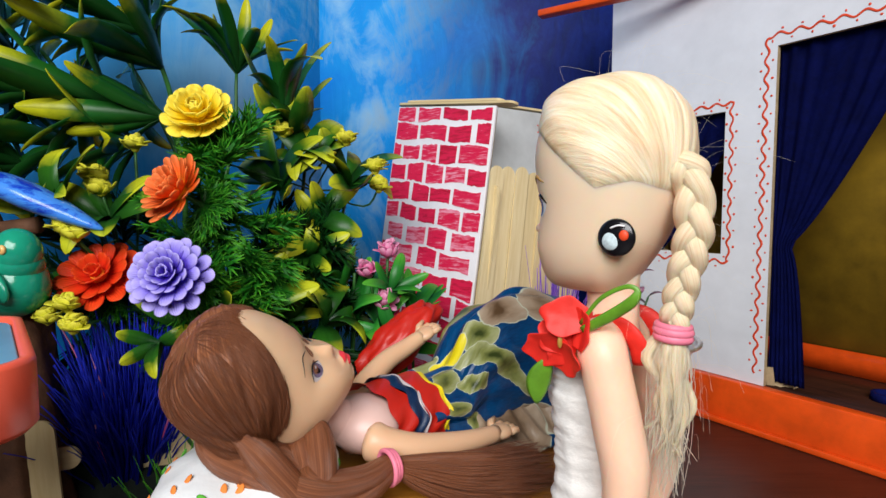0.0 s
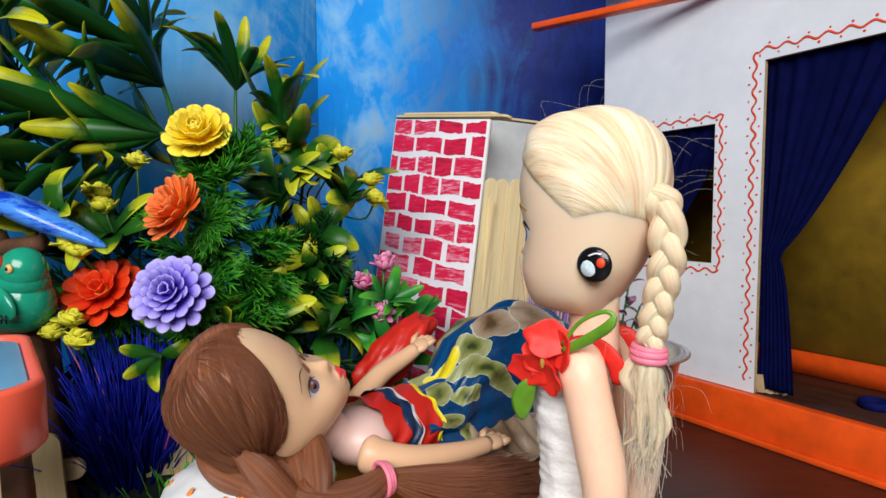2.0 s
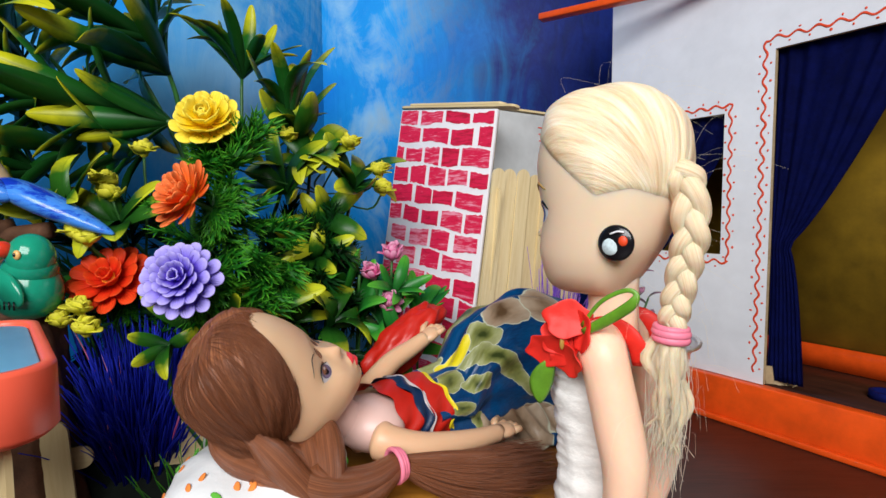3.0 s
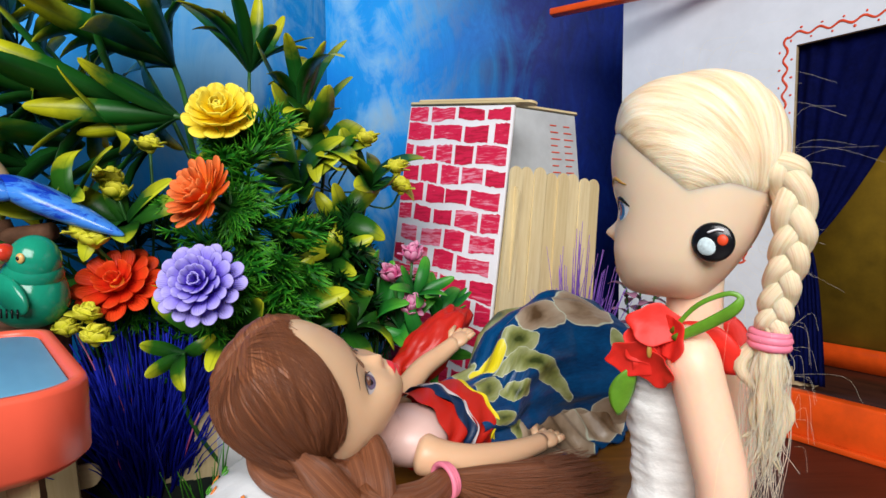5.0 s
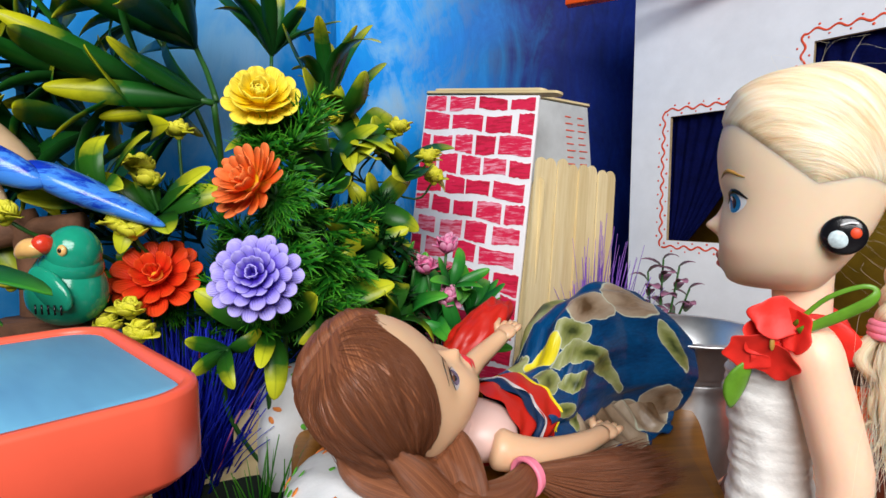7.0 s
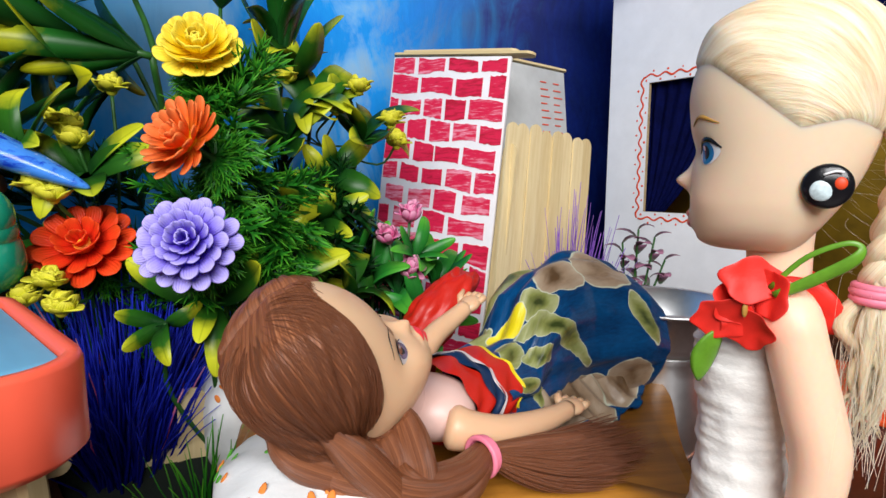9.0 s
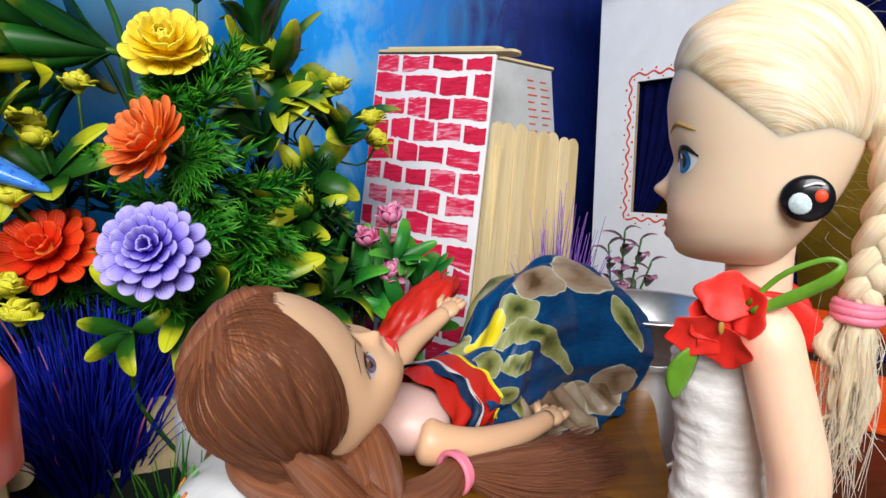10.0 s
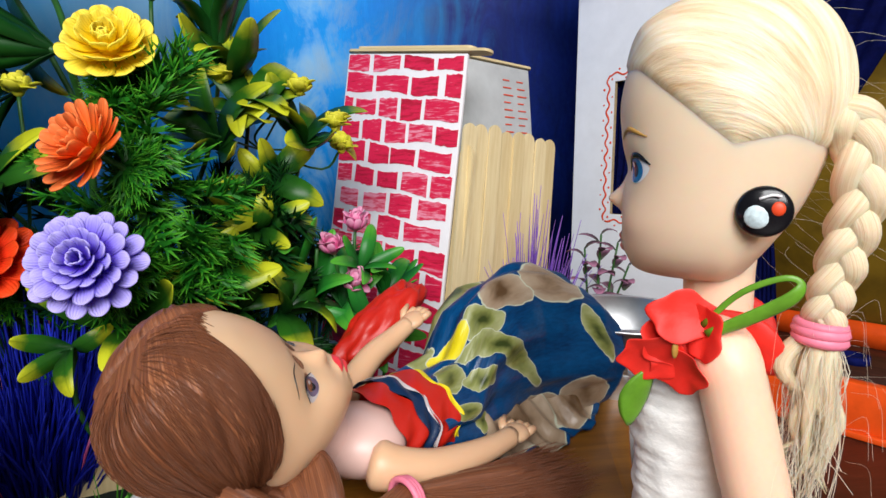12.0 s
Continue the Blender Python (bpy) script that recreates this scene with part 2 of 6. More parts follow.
M_METAL = plain("aluminium", (0.88, 0.89, 0.90), 0.38, 0.12, 120, metal=1.0, bump_d=0.0002)
M_SKIN = plain("doll_skin", (0.96, 0.60, 0.425), 0.42, 0.05, 25, bump_d=0, sss=0.6)
M_SKIN_B = plain("doll_skin_tan", (0.72, 0.44, 0.26), 0.4, 0.06, 25, bump_d=0, sss=0.2)
M_CHEST = plain("doll_chest_pink", (0.72, 0.48, 0.42), 0.4, 0.06, 40, bump_d=0)
M_BLONDE = hair_material("blonde_hair", (0.66, 0.40, 0.19), (0.91, 0.71, 0.47), (0.97, 0.87, 0.70), (120, 5, 1), 0.42, 0.25)
M_ENDS = plain("blonde_ends", (0.95, 0.82, 0.60), 0.6, 0.10, 60, bump_d=0, sss=0.5)
M_BROWN = hair_material("brown_hair", (0.030, 0.008, 0.003), (0.21, 0.068, 0.028), (0.46, 0.19, 0.085), (380, 3.0, 1), 0.30)
M_PRINT = print_material("printed_satin")
M_OLIVE = plain("satin_olive", (0.17, 0.19, 0.055), 0.35, 0.7, 70, bump_d=0.0006)
M_YELLOW = plain("satin_yellow", (0.74, 0.58, 0.015), 0.35, 0.3, 90, bump_d=0.0006)
M_REDCLOTH = plain("red_satin", (0.50, 0.014, 0.006), 0.42, 0.22, 70)
M_NAVY = plain("navy_satin", (0.004, 0.022, 0.07), 0.4, 0.3, 200)
M_KNIT = plain("white_knit", (0.84, 0.82, 0.78), 0.8, 0.10, 600, bump_d=0.0006, stretch=(0.8, 0.8, 1.2))
M_RED_PETAL = plain("red_velvet", (0.78, 0.022, 0.012), 0.55, 0.25, 180)
M_PEARL = plain("pale_ceramic", (0.50, 0.60, 0.62), 0.3, 0.5, 700, bump_d=0)
M_RIBBON = plain("green_ribbon", (0.13, 0.32, 0.02), 0.4, 0.35, 200)
M_PINK = plain("pink_elastic", (0.86, 0.22, 0.32), 0.5, 0.15, 300)
M_BLACK = plain("black_gloss", (0.006, 0.006, 0.008), 0.2, 0.2, 100)
M_EYEWHITE = plain("eye_white", (0.85, 0.86, 0.88), 0.3, 0.03, 100)
M_EYE_B = plain("eye_grey", (0.48, 0.42, 0.42), 0.35, 0.05, 100)
M_IRIS = plain("iris_blue", (0.02, 0.22, 0.52), 0.25, 0.4, 300)
M_IRIS_B = plain("iris_violet", (0.14, 0.10, 0.16), 0.25, 0.4, 300)
M_LIPS = plain("lips_red", (0.72, 0.04, 0.05), 0.35, 0.1, 200)
M_BROW = plain("brow_tan", (0.42, 0.22, 0.04), 0.5, 0.2, 200)
M_PILLOW = plain("white_cotton", (0.80, 0.82, 0.82), 0.8, 0.05, 300)
M_DOT_G, M_DOT_O = plain("dot_green", (0.10, 0.42, 0.03), 0.7, 0.2, 300), plain("dot_orange", (0.85, 0.25, 0.04), 0.7, 0.2, 300)
M_BARK = plain("brown_bark", (0.13, 0.055, 0.025), 0.8, 0.5, 130, bump_d=0.002)
M_PARROT = plain("green_glaze", (0.012, 0.30, 0.18), 0.15, 0.3, 60, bump_d=0)
M_BEAK_R, M_BEAK_Y = plain("beak_red", (0.75, 0.05, 0.02), 0.2, 0.2, 200), plain("beak_yellow", (0.85, 0.48, 0.16), 0.2, 0.2, 200)
M_BIRD = plain("cream_glaze", (0.66, 0.46, 0.28), 0.2, 0.25, 60, bump_d=0)
M_BIRDBLUE = streaked("blue_glaze", (0.006, 0.04, 0.48), (0.06, 0.26, 0.80), (0.84, 0.89, 0.94), (30, 200, 200), 0.2)
# blue tinsel's near-black foot: shade low in the tuft, put into the colour
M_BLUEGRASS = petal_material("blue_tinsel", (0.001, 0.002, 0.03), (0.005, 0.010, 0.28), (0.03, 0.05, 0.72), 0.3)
M_PURPLEGRASS = petal_material("purple_tinsel", (0.05, 0.06, 0.12), (0.15, 0.06, 0.48), (0.36, 0.16, 0.70), 0.35)
M_LEAF = leaf_material("long_leaf", (0.006, 0.045, 0.008), (0.010, 0.100, 0.010), (0.50, 0.50, 0.010), tip_from=0.80)
M_LEAF2 = leaf_material("broad_leaf", (0.005, 0.045, 0.006), (0.022, 0.115, 0.008), (0.52, 0.55, 0.02), tip_from=0.70)
M_GREEN = leaf_material("fresh_leaf", (0.008, 0.09, 0.014), (0.02, 0.20, 0.022), (0.08, 0.36, 0.03), tip_from=0.8)
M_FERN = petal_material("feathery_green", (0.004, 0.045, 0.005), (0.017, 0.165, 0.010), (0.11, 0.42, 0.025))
# the fern green again, darkened: shade inside the foliage put into the colour
M_FERN_SHADE = petal_material("shaded_fern", (0.002, 0.012, 0.003), (0.003, 0.036, 0.006), (0.009, 0.09, 0.010))
M_BUD = petal_material("lime_bud", (0.24, 0.30, 0.02), (0.58, 0.58, 0.025), (0.76, 0.70, 0.06))
M_STEM = plain("green_stem", (0.02, 0.10, 0.012), 0.5, 0.3, 200)
M_P_YELLOW = petal_material("yellow_petal", (0.88, 0.46, 0.01), (0.94, 0.68, 0.010), (0.97, 0.80, 0.09))
M_P_ORANGE = petal_material("orange_petal", (0.84, 0.34, 0.02), (0.88, 0.13, 0.015), (0.90, 0.22, 0.06))
M_P_RED = petal_material("red_petal", (0.50, 0.012, 0.006), (0.74, 0.028, 0.006), (0.80, 0.07, 0.012))
M_P_VIOLET = petal_material("violet_petal", (0.05, 0.015, 0.44), (0.13, 0.07, 0.65), (0.50, 0.44, 0.90))
M_P_PINK = petal_material("pink_petal", (0.62, 0.30, 0.36), (0.72, 0.10, 0.30), (0.80, 0.36, 0.52))
M_MAUVE = petal_material("mauve_leaf", (0.06, 0.12, 0.06), (0.22, 0.09, 0.16), (0.42, 0.18, 0.28))
# near black, for the shade on the ground under the plants
M_GAPDARK = plain("dark_gap_fill", (0.006, 0.012, 0.008), 0.95, 0.5, 120, bump_d=0.003)


# ---- mesh helpers ----
def mesh_of(name, bm, mats, smooth=True):
    me = bpy.data.meshes.new(name)
    bm.normal_update()
    bm.to_mesh(me)
    bm.free()
    for m in mats if isinstance(mats, (list, tuple)) else [mats]:
        me.materials.append(m)
    if smooth:
        me.polygons.foreach_set("use_smooth", [True] * len(me.polygons))
    return me


def part(name, bm, material, parent=None, label="", m=None, smooth=True):
    ob = new(name, bm if isinstance(bm, bpy.types.Mesh) else mesh_of(name, bm, material, smooth))
    ob.parent = parent
    if m is not None:
        ob.matrix_basis = m
    if label:
        ob["label"] = label
    return ob


def thing(name, at, label, category, group="", kind="", turn=0.0):
    ob = new(name)
    ob.empty_display_size = 0.01
    ob.matrix_basis = pose(*at, 0, 0, turn)
    return tagged(ob, label, category, group, kind)


def box(bm, x0, x1, y0, y1, z0, z1, bevel=0.0, mat=0):
    r = bmesh.ops.create_cube(bm, size=1.0, matrix=Matrix.Translation(((x0 + x1) / 2, (y0 + y1) / 2, (z0 + z1) / 2)) @ Matrix.Diagonal((x1 - x0, y1 - y0, z1 - z0, 1)))
    faces = list({f for v in r["verts"] for f in v.link_faces})
    for f in faces:
        f.material_index = mat
    if bevel:
        es = list({e for v in r["verts"] for e in v.link_edges})
        bmesh.ops.bevel(bm, geom=es, offset=bevel, segments=2, affect="EDGES", profile=0.5, material=mat)
    return bm


def boxed(*a, **k):
    return box(bmesh.new(), *a, **k)


def tube(bm, pts, radii, sides=12, mat=0, cap=True, flat=1.0):
    """A tube of rings along pts; radii for each; flat squeezes it across. UV: round, along."""
    uv = bm.loops.layers.uv.verify()
    pts = [Vector(p) for p in pts]
    rings, n = [], len(pts)
    side = None
    for i, p in enumerate(pts):
        d = (pts[min(i + 1, n - 1)] - pts[max(i - 1, 0)]).normalized()
        ref = side if side is not None else (Vector((0, 0, 1)) if abs(d.z) < 0.9 else Vector((1, 0, 0)))
        a = d.cross(ref).cross(d)
        a = a.normalized() if a.length > 1e-6 else d.orthogonal().normalized()
        side = a
        b = d.cross(a)
        r = radii[i] if isinstance(radii, (list, tuple)) else radii
        rings.append([bm.verts.new(p + r * (math.cos(2 * math.pi * k / sides) * a + flat * math.sin(2 * math.pi * k / sides) * b)) for k in range(sides)])
    for i in range(n - 1):
        for k in range(sides):
            f = bm.faces.new((rings[i][k], rings[i][(k + 1) % sides], rings[i + 1][(k + 1) % sides], rings[i + 1][k]))
            f.material_index = mat
            for l, (u, v) in zip(f.loops, ((k, i), (k + 1, i), (k + 1, i + 1), (k, i + 1))):
                l[uv].uv = (u / sides, v / (n - 1))
    if cap:
        for ring, rev in ((rings[0], True), (rings[-1], False)):
            f = bm.faces.new(ring[::-1] if rev else ring)
            f.material_index = mat
    return bm


def curve_pts(ctrl, n=24):
    """A smooth line through the given points."""
    c = [Vector(p) for p in ctrl]
    c = [2 * c[0] - c[1]] + c + [2 * c[-1] - c[-2]]
    out, segs = [], len(c) - 3
    for i in range(n + 1):
        s = i / n * segs
        k = min(int(s), segs - 1)
        t = s - k
        p0, p1, p2, p3 = c[k : k + 4]
        out.append(0.5 * (2 * p1 + (p2 - p0) * t + (2 * p0 - 5 * p1 + 4 * p2 - p3) * t * t + (3 * p1 - p0 - 3 * p2 + p3) * t**3))
    return out


def lathe(bm, profile, sides=40, mat=0):
    uv = bm.loops.layers.uv.verify()
    rings = [[bm.verts.new((r * math.cos(2 * math.pi * k / sides), r * math.sin(2 * math.pi * k / sides), z)) for k in range(sides)] for r, z in profile]
    for i in range(len(rings) - 1):
        for k in range(sides):
            f = bm.faces.new((rings[i][k], rings[i][(k + 1) % sides], rings[i + 1][(k + 1) % sides], rings[i + 1][k]))
            f.material_index = mat
    return bm


def ball(bm, centre, radii, axes=None, mat=0, seg=32, ring=20, shape=None, pick=None):
    """A shaped ball: shape(unit) gives a place in local radii; pick(local) a material. axes: its turn."""
    uv = bm.loops.layers.uv.verify()
    centre, axes = Vector(centre), axes or Matrix.Identity(3)
    rows = []
    for i in range(ring + 1):
        th = math.pi * i / ring
        row = []
        for k in range(seg):
            ph = 2 * math.pi * k / seg
            d = Vector((math.sin(th) * math.cos(ph), math.sin(th) * math.sin(ph), math.cos(th)))
            p = shape(d) if shape else Vector((d.x * radii[0], d.y * radii[1], d.z * radii[2]))
            row.append((bm.verts.new(centre + axes @ p), p))
            if i in (0, ring):
                row = row * seg
                break
        rows.append(row)
    for i in range(ring):
        for k in range(seg):
            q = [rows[i][k], rows[i][(k + 1) % seg], rows[i + 1][(k + 1) % seg], rows[i + 1][k]]
            q = q[::-1]
            vs = []
            for v, _ in q:
                if v not in vs:
                    vs.append(v)
            f = bm.faces.new(vs)
            mid = sum((p for _, p in q), Vector()) / 4
            f.material_index = pick(mid) if pick else mat
            for l in f.loops:
                l[uv].uv = (k / seg, i / ring)
    return bm


def blade_mesh(name, length, width, curl, fold, mat, segs=7, tipped=0.75, thick=0.0004, wave=0.0):
    """A leaf or petal along +y, its face up, curling down; UV v runs from foot to tip. It has a thickness."""
    bm = bmesh.new()
    uv = bm.loops.layers.uv.verify()
    rows, y, z, a = [], 0.0, 0.0, 0.35 * curl
    steps = [math.sin(math.pi / 2 * i / segs) for i in range(segs + 1)]
    for i, t in enumerate(steps):
        w = width / 2 * (0.22 + 0.78 * math.sin(math.pi * min(1, t / tipped) * 0.5)) if t < tipped else width / 2 * math.sqrt(max(0.0, 1 - ((t - tipped) / (1 - tipped)) ** 2)) + 1e-5
        s = wave * math.sin(9 * t) * width
        rows.append([(-w, y, z + fold * w + s), (0.0, y, z), (w, y, z + fold * w - s)])
        dt = steps[min(i + 1, segs)] - t
        y, z, a = y + length * dt * math.cos(a), z + length * dt * math.sin(a), a - curl * 1.6 * dt
    top = [[bm.verts.new(p) for p in r] for r in rows]
    bot = [[bm.verts.new((p[0], p[1], p[2] - thick)) for p in r] for r in rows]

    def quad(vs, us):
        f = bm.faces.new(vs)
        for l, u in zip(f.loops, us):
            l[uv].uv = u
    for i in range(segs):
        for k in range(2):
            us = ((k / 2, steps[i]), ((k + 1) / 2, steps[i]), ((k + 1) / 2, steps[i + 1]), (k / 2, steps[i + 1]))
            quad((top[i][k], top[i][k + 1], top[i + 1][k + 1], top[i + 1][k]), us)
            quad((bot[i][k + 1], bot[i][k], bot[i + 1][k], bot[i + 1][k + 1]), (us[1], us[0], us[3], us[2]))
        for k, s in ((0, 1), (2, -1)):
            vs = (top[i][k], top[i + 1][k], bot[i + 1][k], bot[i][k])
            v0, v1 = i / segs, (i + 1) / segs
            quad(vs if s > 0 else vs[::-1], ((k / 2, v0), (k / 2, v1), (k / 2, v1), (k / 2, v0)))
    return mesh_of(name, bm, mat)


def aim(at, d, roll=0.0, scale=1.0, up=(0, 0, 1)):
    """A pose whose +y runs along d, its +z as far up as it can be."""
    y = Vector(d).normalized()
    x = y.cross(Vector(up))
    x = x.normalized() if x.length > 1e-4 else y.orthogonal().normalized()
    z = x.cross(y)
    m = Matrix((x, y, z)).transposed().to_4x4()
    return Matrix.Translation(at) @ m @ pose(0, 0, 0, 0, roll, 0) @ Matrix.Scale(scale, 4)


# ---- table, backdrop ----
tagged(part("table_top", boxed(-0.9, 0.9, -0.9, 0.9, -0.03, 0.0, bevel=0.004), M_TABLE, label="dark red-brown wooden table top"), category="table", kind="structure")
for nm, rot, x0, x1, mt in (("backdrop_left", 18.6, -0.62, 0.0, M_SKY_L), ("backdrop_right", 18.0, 0.0, 0.75, M_SKY_R)):
    b = part(nm, boxed(x0, x1, 0.0, 0.008, 0.0, 0.75), mt, m=pose(-0.122, 0.535, 0, 0, 0, rot))
    tagged(b, "hand-painted blue sky board behind the toy garden", "backdrop", kind="structure")


# ---- house ----
def wall_with_holes(xs, zs, holes, thick, edge_mat=1):
    """A board in the plane y = 0 (front) to y = thick, cells named in holes left open."""
    bm = bmesh.new()
    v = {(i, k, s): bm.verts.new((x, s * thick, z)) for i, x in enumerate(xs) for k, z in enumerate(zs) for s in (0, 1)}
    solid = {(i, k) for i in range(len(xs) - 1) for k in range(len(zs) - 1)} - set(holes)
    for i, k in solid:
        bm.faces.new((v[i, k, 0], v[i + 1, k, 0], v[i + 1, k + 1, 0], v[i, k + 1, 0]))
        bm.faces.new((v[i, k, 1], v[i, k + 1, 1], v[i + 1, k + 1, 1], v[i + 1, k, 1]))
        for (di, dk), (a, b) in {(-1, 0): ((i, k), (i, k + 1)), (1, 0): ((i + 1, k + 1), (i + 1, k)), (0, -1): ((i + 1, k), (i, k)), (0, 1): ((i, k + 1), (i + 1, k + 1))}.items():
            if (i + di, k + dk) not in solid:
                f = bm.faces.new((v[a[0], a[1], 0], v[b[0], b[1], 0], v[b[0], b[1], 1], v[a[0], a[1], 1]))
                f.material_index = edge_mat
    return bm


house = thing("toy_house", (0.18, 0.498, 0), "white toy cardboard house with orange base and red painted borders", "toy house", turn=math.degrees(math.atan2(-0.836, 0.55)))
part("front_wall", wall_with_holes([-0.03, 0.009, 0.083, 0.120, 0.36, 0.43], [0.0365, 0.136, 0.250, 0.292, 0.385], [(1, 1), (3, 0), (3, 1), (3, 2)], 0.004), [M_WHITE, M_CARD], house, "whitewashed cardboard wall", smooth=False)
part("inner_wall", boxed(-0.0255, -0.0225, 0.005, 0.088, 0.0365, 0.385), M_OCHRE, house, smooth=False)
part("side_wall", boxed(-0.03, -0.026, 0.0045, 0.2, 0.037, 0.385), M_WHITE, house, smooth=False)
part("base", boxed(-0.036, 0.44, -0.006, 0.004, 0.0, 0.036, bevel=0.0012), M_ORANGE, house, "glossy orange painted base board")
part("base_ledge", boxed(-0.036, 0.44, -0.0105, -0.0065, 0.0, 0.0045, bevel=0.001), M_ORANGE, house, "worn orange ledge along the ground")
part("floor_board", boxed(-0.0255, 0.44, 0.0045, 0.2, 0.031, 0.036), M_TABLE, house)
part("room_wall", boxed(-0.0255, 0.44, 0.092, 0.096, 0.0365, 0.385), M_OCHRE, house, "ochre wall with green smears")
part("room_skirting", boxed(-0.0255, 0.44, 0.088, 0.0915, 0.0365, 0.056), M_ORANGE, house, "orange skirting of the room")
part("roof", boxed(-0.03, 0.45, -0.055, 0.22, 0.3855, 0.392, bevel=0.0015), M_ORANGE, house, "orange painted roof board")
part("eave_beam", boxed(0.0, 0.30, 0.0, 0.011, 0.0, 0.006, bevel=0.0012), M_ORANGE, house, "narrow orange painted eave strip", m=pose(-0.057, -0.073, 0.3515, 0, 0, 23))


def curtain(name, x0, x1, z0, z1, gather, label):
    """A hanging cloth with folds, drawn together at the height gather towards x0."""
    bm = bmesh.new()
    nx, nz, rows = 60, 40, []
    for k in range(nz + 1):
        z = z1 + (z0 - z1) * k / nz
        if gather is None:
            w = 1.0
        elif z > gather:
            w = 0.12 + 0.88 * ((z - gather) / (z1 - gather)) ** 0.8
        else:
            w = 0.12 + 0.16 * math.sqrt((gather - z) / (gather - z0))
        rows.append([bm.verts.new((x0 + (x1 - x0) * w * i / nx, 0.008 + (0.0022 * noise.noise(Vector((i * 0.22, k * 0.03, x0 * 50))) + 0.0012 * math.sin(i * 0.8 + 0.4 * math.sin(k * 0.2))) * (0.5 + 0.5 * w), z)) for i in range(nx + 1)])
    for k in range(nz):
        for i in range(nx):
            bm.faces.new((rows[k][i], rows[k + 1][i], rows[k + 1][i + 1], rows[k][i + 1]))
    bmesh.ops.solidify(bm, geom=bm.faces[:], thickness=0.0006)
    return part(name, bm, M_CURTAIN, house, label)


curtain("door_curtain", 0.119, 0.212, 0.040, 0.296, 0.145, "sheer navy curtain tied to the side")
curtain("window_curtain", 0.006, 0.098, 0.112, 0.256, 0.128, "navy window curtain")
part("curtain_rod", tube(bmesh.new(), [(0.105, 0.009, 0.297), (0.43, 0.009, 0.297)], 0.0012, 8), M_BARK, house)


def scallop(points, step, amp, dots):
    """A painted wavy border line along a run of corners on the front wall, and its row of dots."""
    line, spots, s = [], [], 0.0
    for (xa, za), (xb, zb) in zip(points, points[1:]):
        d = Vector((xb - xa, 0, zb - za))
        n = max(4, int(d.length / 0.0011))
        u = d.normalized()
        out = Vector((-u.z, 0, u.x))
        for i in range(n):
            p = Vector((xa, -0.0002, za)) + d * i / n
            ph = (s + d.length * i / n) / step * 2 * math.pi
            line.append(p + out * amp * math.sin(ph) * (0.8 + 0.4 * noise.noise(p * 90)))
        m = int(d.length / step)
        spots += [Vector((xa, -0.0002, za)) + u * step * (i + 0.75) + out * (amp + 0.0022) for i in range(m)] if dots else []
        spots += [Vector((xa, -0.0002, za)) + u * step * (i + 0.25) - out * (amp + 0.0022) for i in range(m)] if dots else []
        s += d.length
    bm = tube(bmesh.new(), line, [0.0009 * (0.8 + 0.5 * abs(noise.noise(p * 160))) for p in line], 6, flat=0.12)
    for p in spots:
        ball(bm, p, (0.0009 * random.uniform(0.7, 1.3), 0.00025, 0.0009 * random.uniform(0.7, 1.3)), seg=8, ring=5)
    return bm


part("window_border", scallop([(0.003, 0.130), (0.003, 0.256), (0.088, 0.256), (0.089, 0.130), (0.003, 0.130)], 0.013, 0.0017, True), M_REDMARK, house, "red wavy painted border round the window")
part("door_border", scallop([(0.113, 0.045), (0.113, 0.300), (0.37, 0.300)], 0.013, 0.0019, True), M_REDMARK, house, "red wavy painted border round the doorway")
for i in range(5):
    part("torn_card", boxed(-0.003, 0.003, -0.0004, 0.0004, 0, 0.014 + 0.004 * (i % 3)), M_CARD, house, "torn cardboard edge", m=pose(0.122 + 0.0035 * i, 0.0075 + 0.0022 * i, 0.0365, -6 * i, 14 * (i % 2) - 9, 20 * i), smooth=False)
lid = lathe(bmesh.new(), [(0.0, 0.003), (0.007, 0.003), (0.0075, 0.0055), (0.010, 0.0055), (0.0105, 0.0), (0.0, 0.0)], 32)
tagged(part("bottle_lid", lid, M_CURTAIN, m=pose(0.316, 0.367, 0.0362)), "small dark blue plastic lid on the toy house floor", "lid")


# ---- hut of bricks and lolly sticks ----
def stick_mesh(name, length, width=0.0113, thick=0.0018):
    """A lolly stick along z with round ends."""
    bm = bmesh.new()
    n, prof = 10, []
    for i in range(n + 1):
        a = math.pi * i / n
        prof.append((width / 2 * math.cos(a), length - width / 2 + width / 2 * math.sin(a)))
    for i in range(n + 1):
        a = math.pi + math.pi * i / n
        prof.append((width / 2 * math.cos(a), width / 2 + width / 2 * math.sin(a)))
    front, back = [[bm.verts.new((x, y, z)) for x, z in prof] for y in (0, thick)]
    bm.faces.new(front[::-1])
    bm.faces.new(back)
    for i in range(len(prof)):
        j = (i + 1) % len(prof)
        bm.faces.new((front[i], front[j], back[j], back[i]))
    bmesh.ops.recalc_face_normals(bm, faces=bm.faces[:])
    return mesh_of(name, bm, M_STICK, False)


hut = thing("toy_hut", (0.0, 0.43, 0), "toy hut with painted pink brick wall and lolly-stick fence", "toy hut")
X = Vector((0.761, -0.648, 0)).normalized()
N = Vector((-0.638, -0.749, 0.175)).normalized()
V = N.cross(X) * -1 if N.cross(X).z < 0 else N.cross(X)
X = V.cross(N) if V.cross(N).dot(X) > 0 else -V.cross(N)
brick_m = Matrix((X, -N, V)).transposed().to_4x4()
top_left = Vector((-0.040, 0.492, 0.266))
BW, BH = 0.1090, 0.252
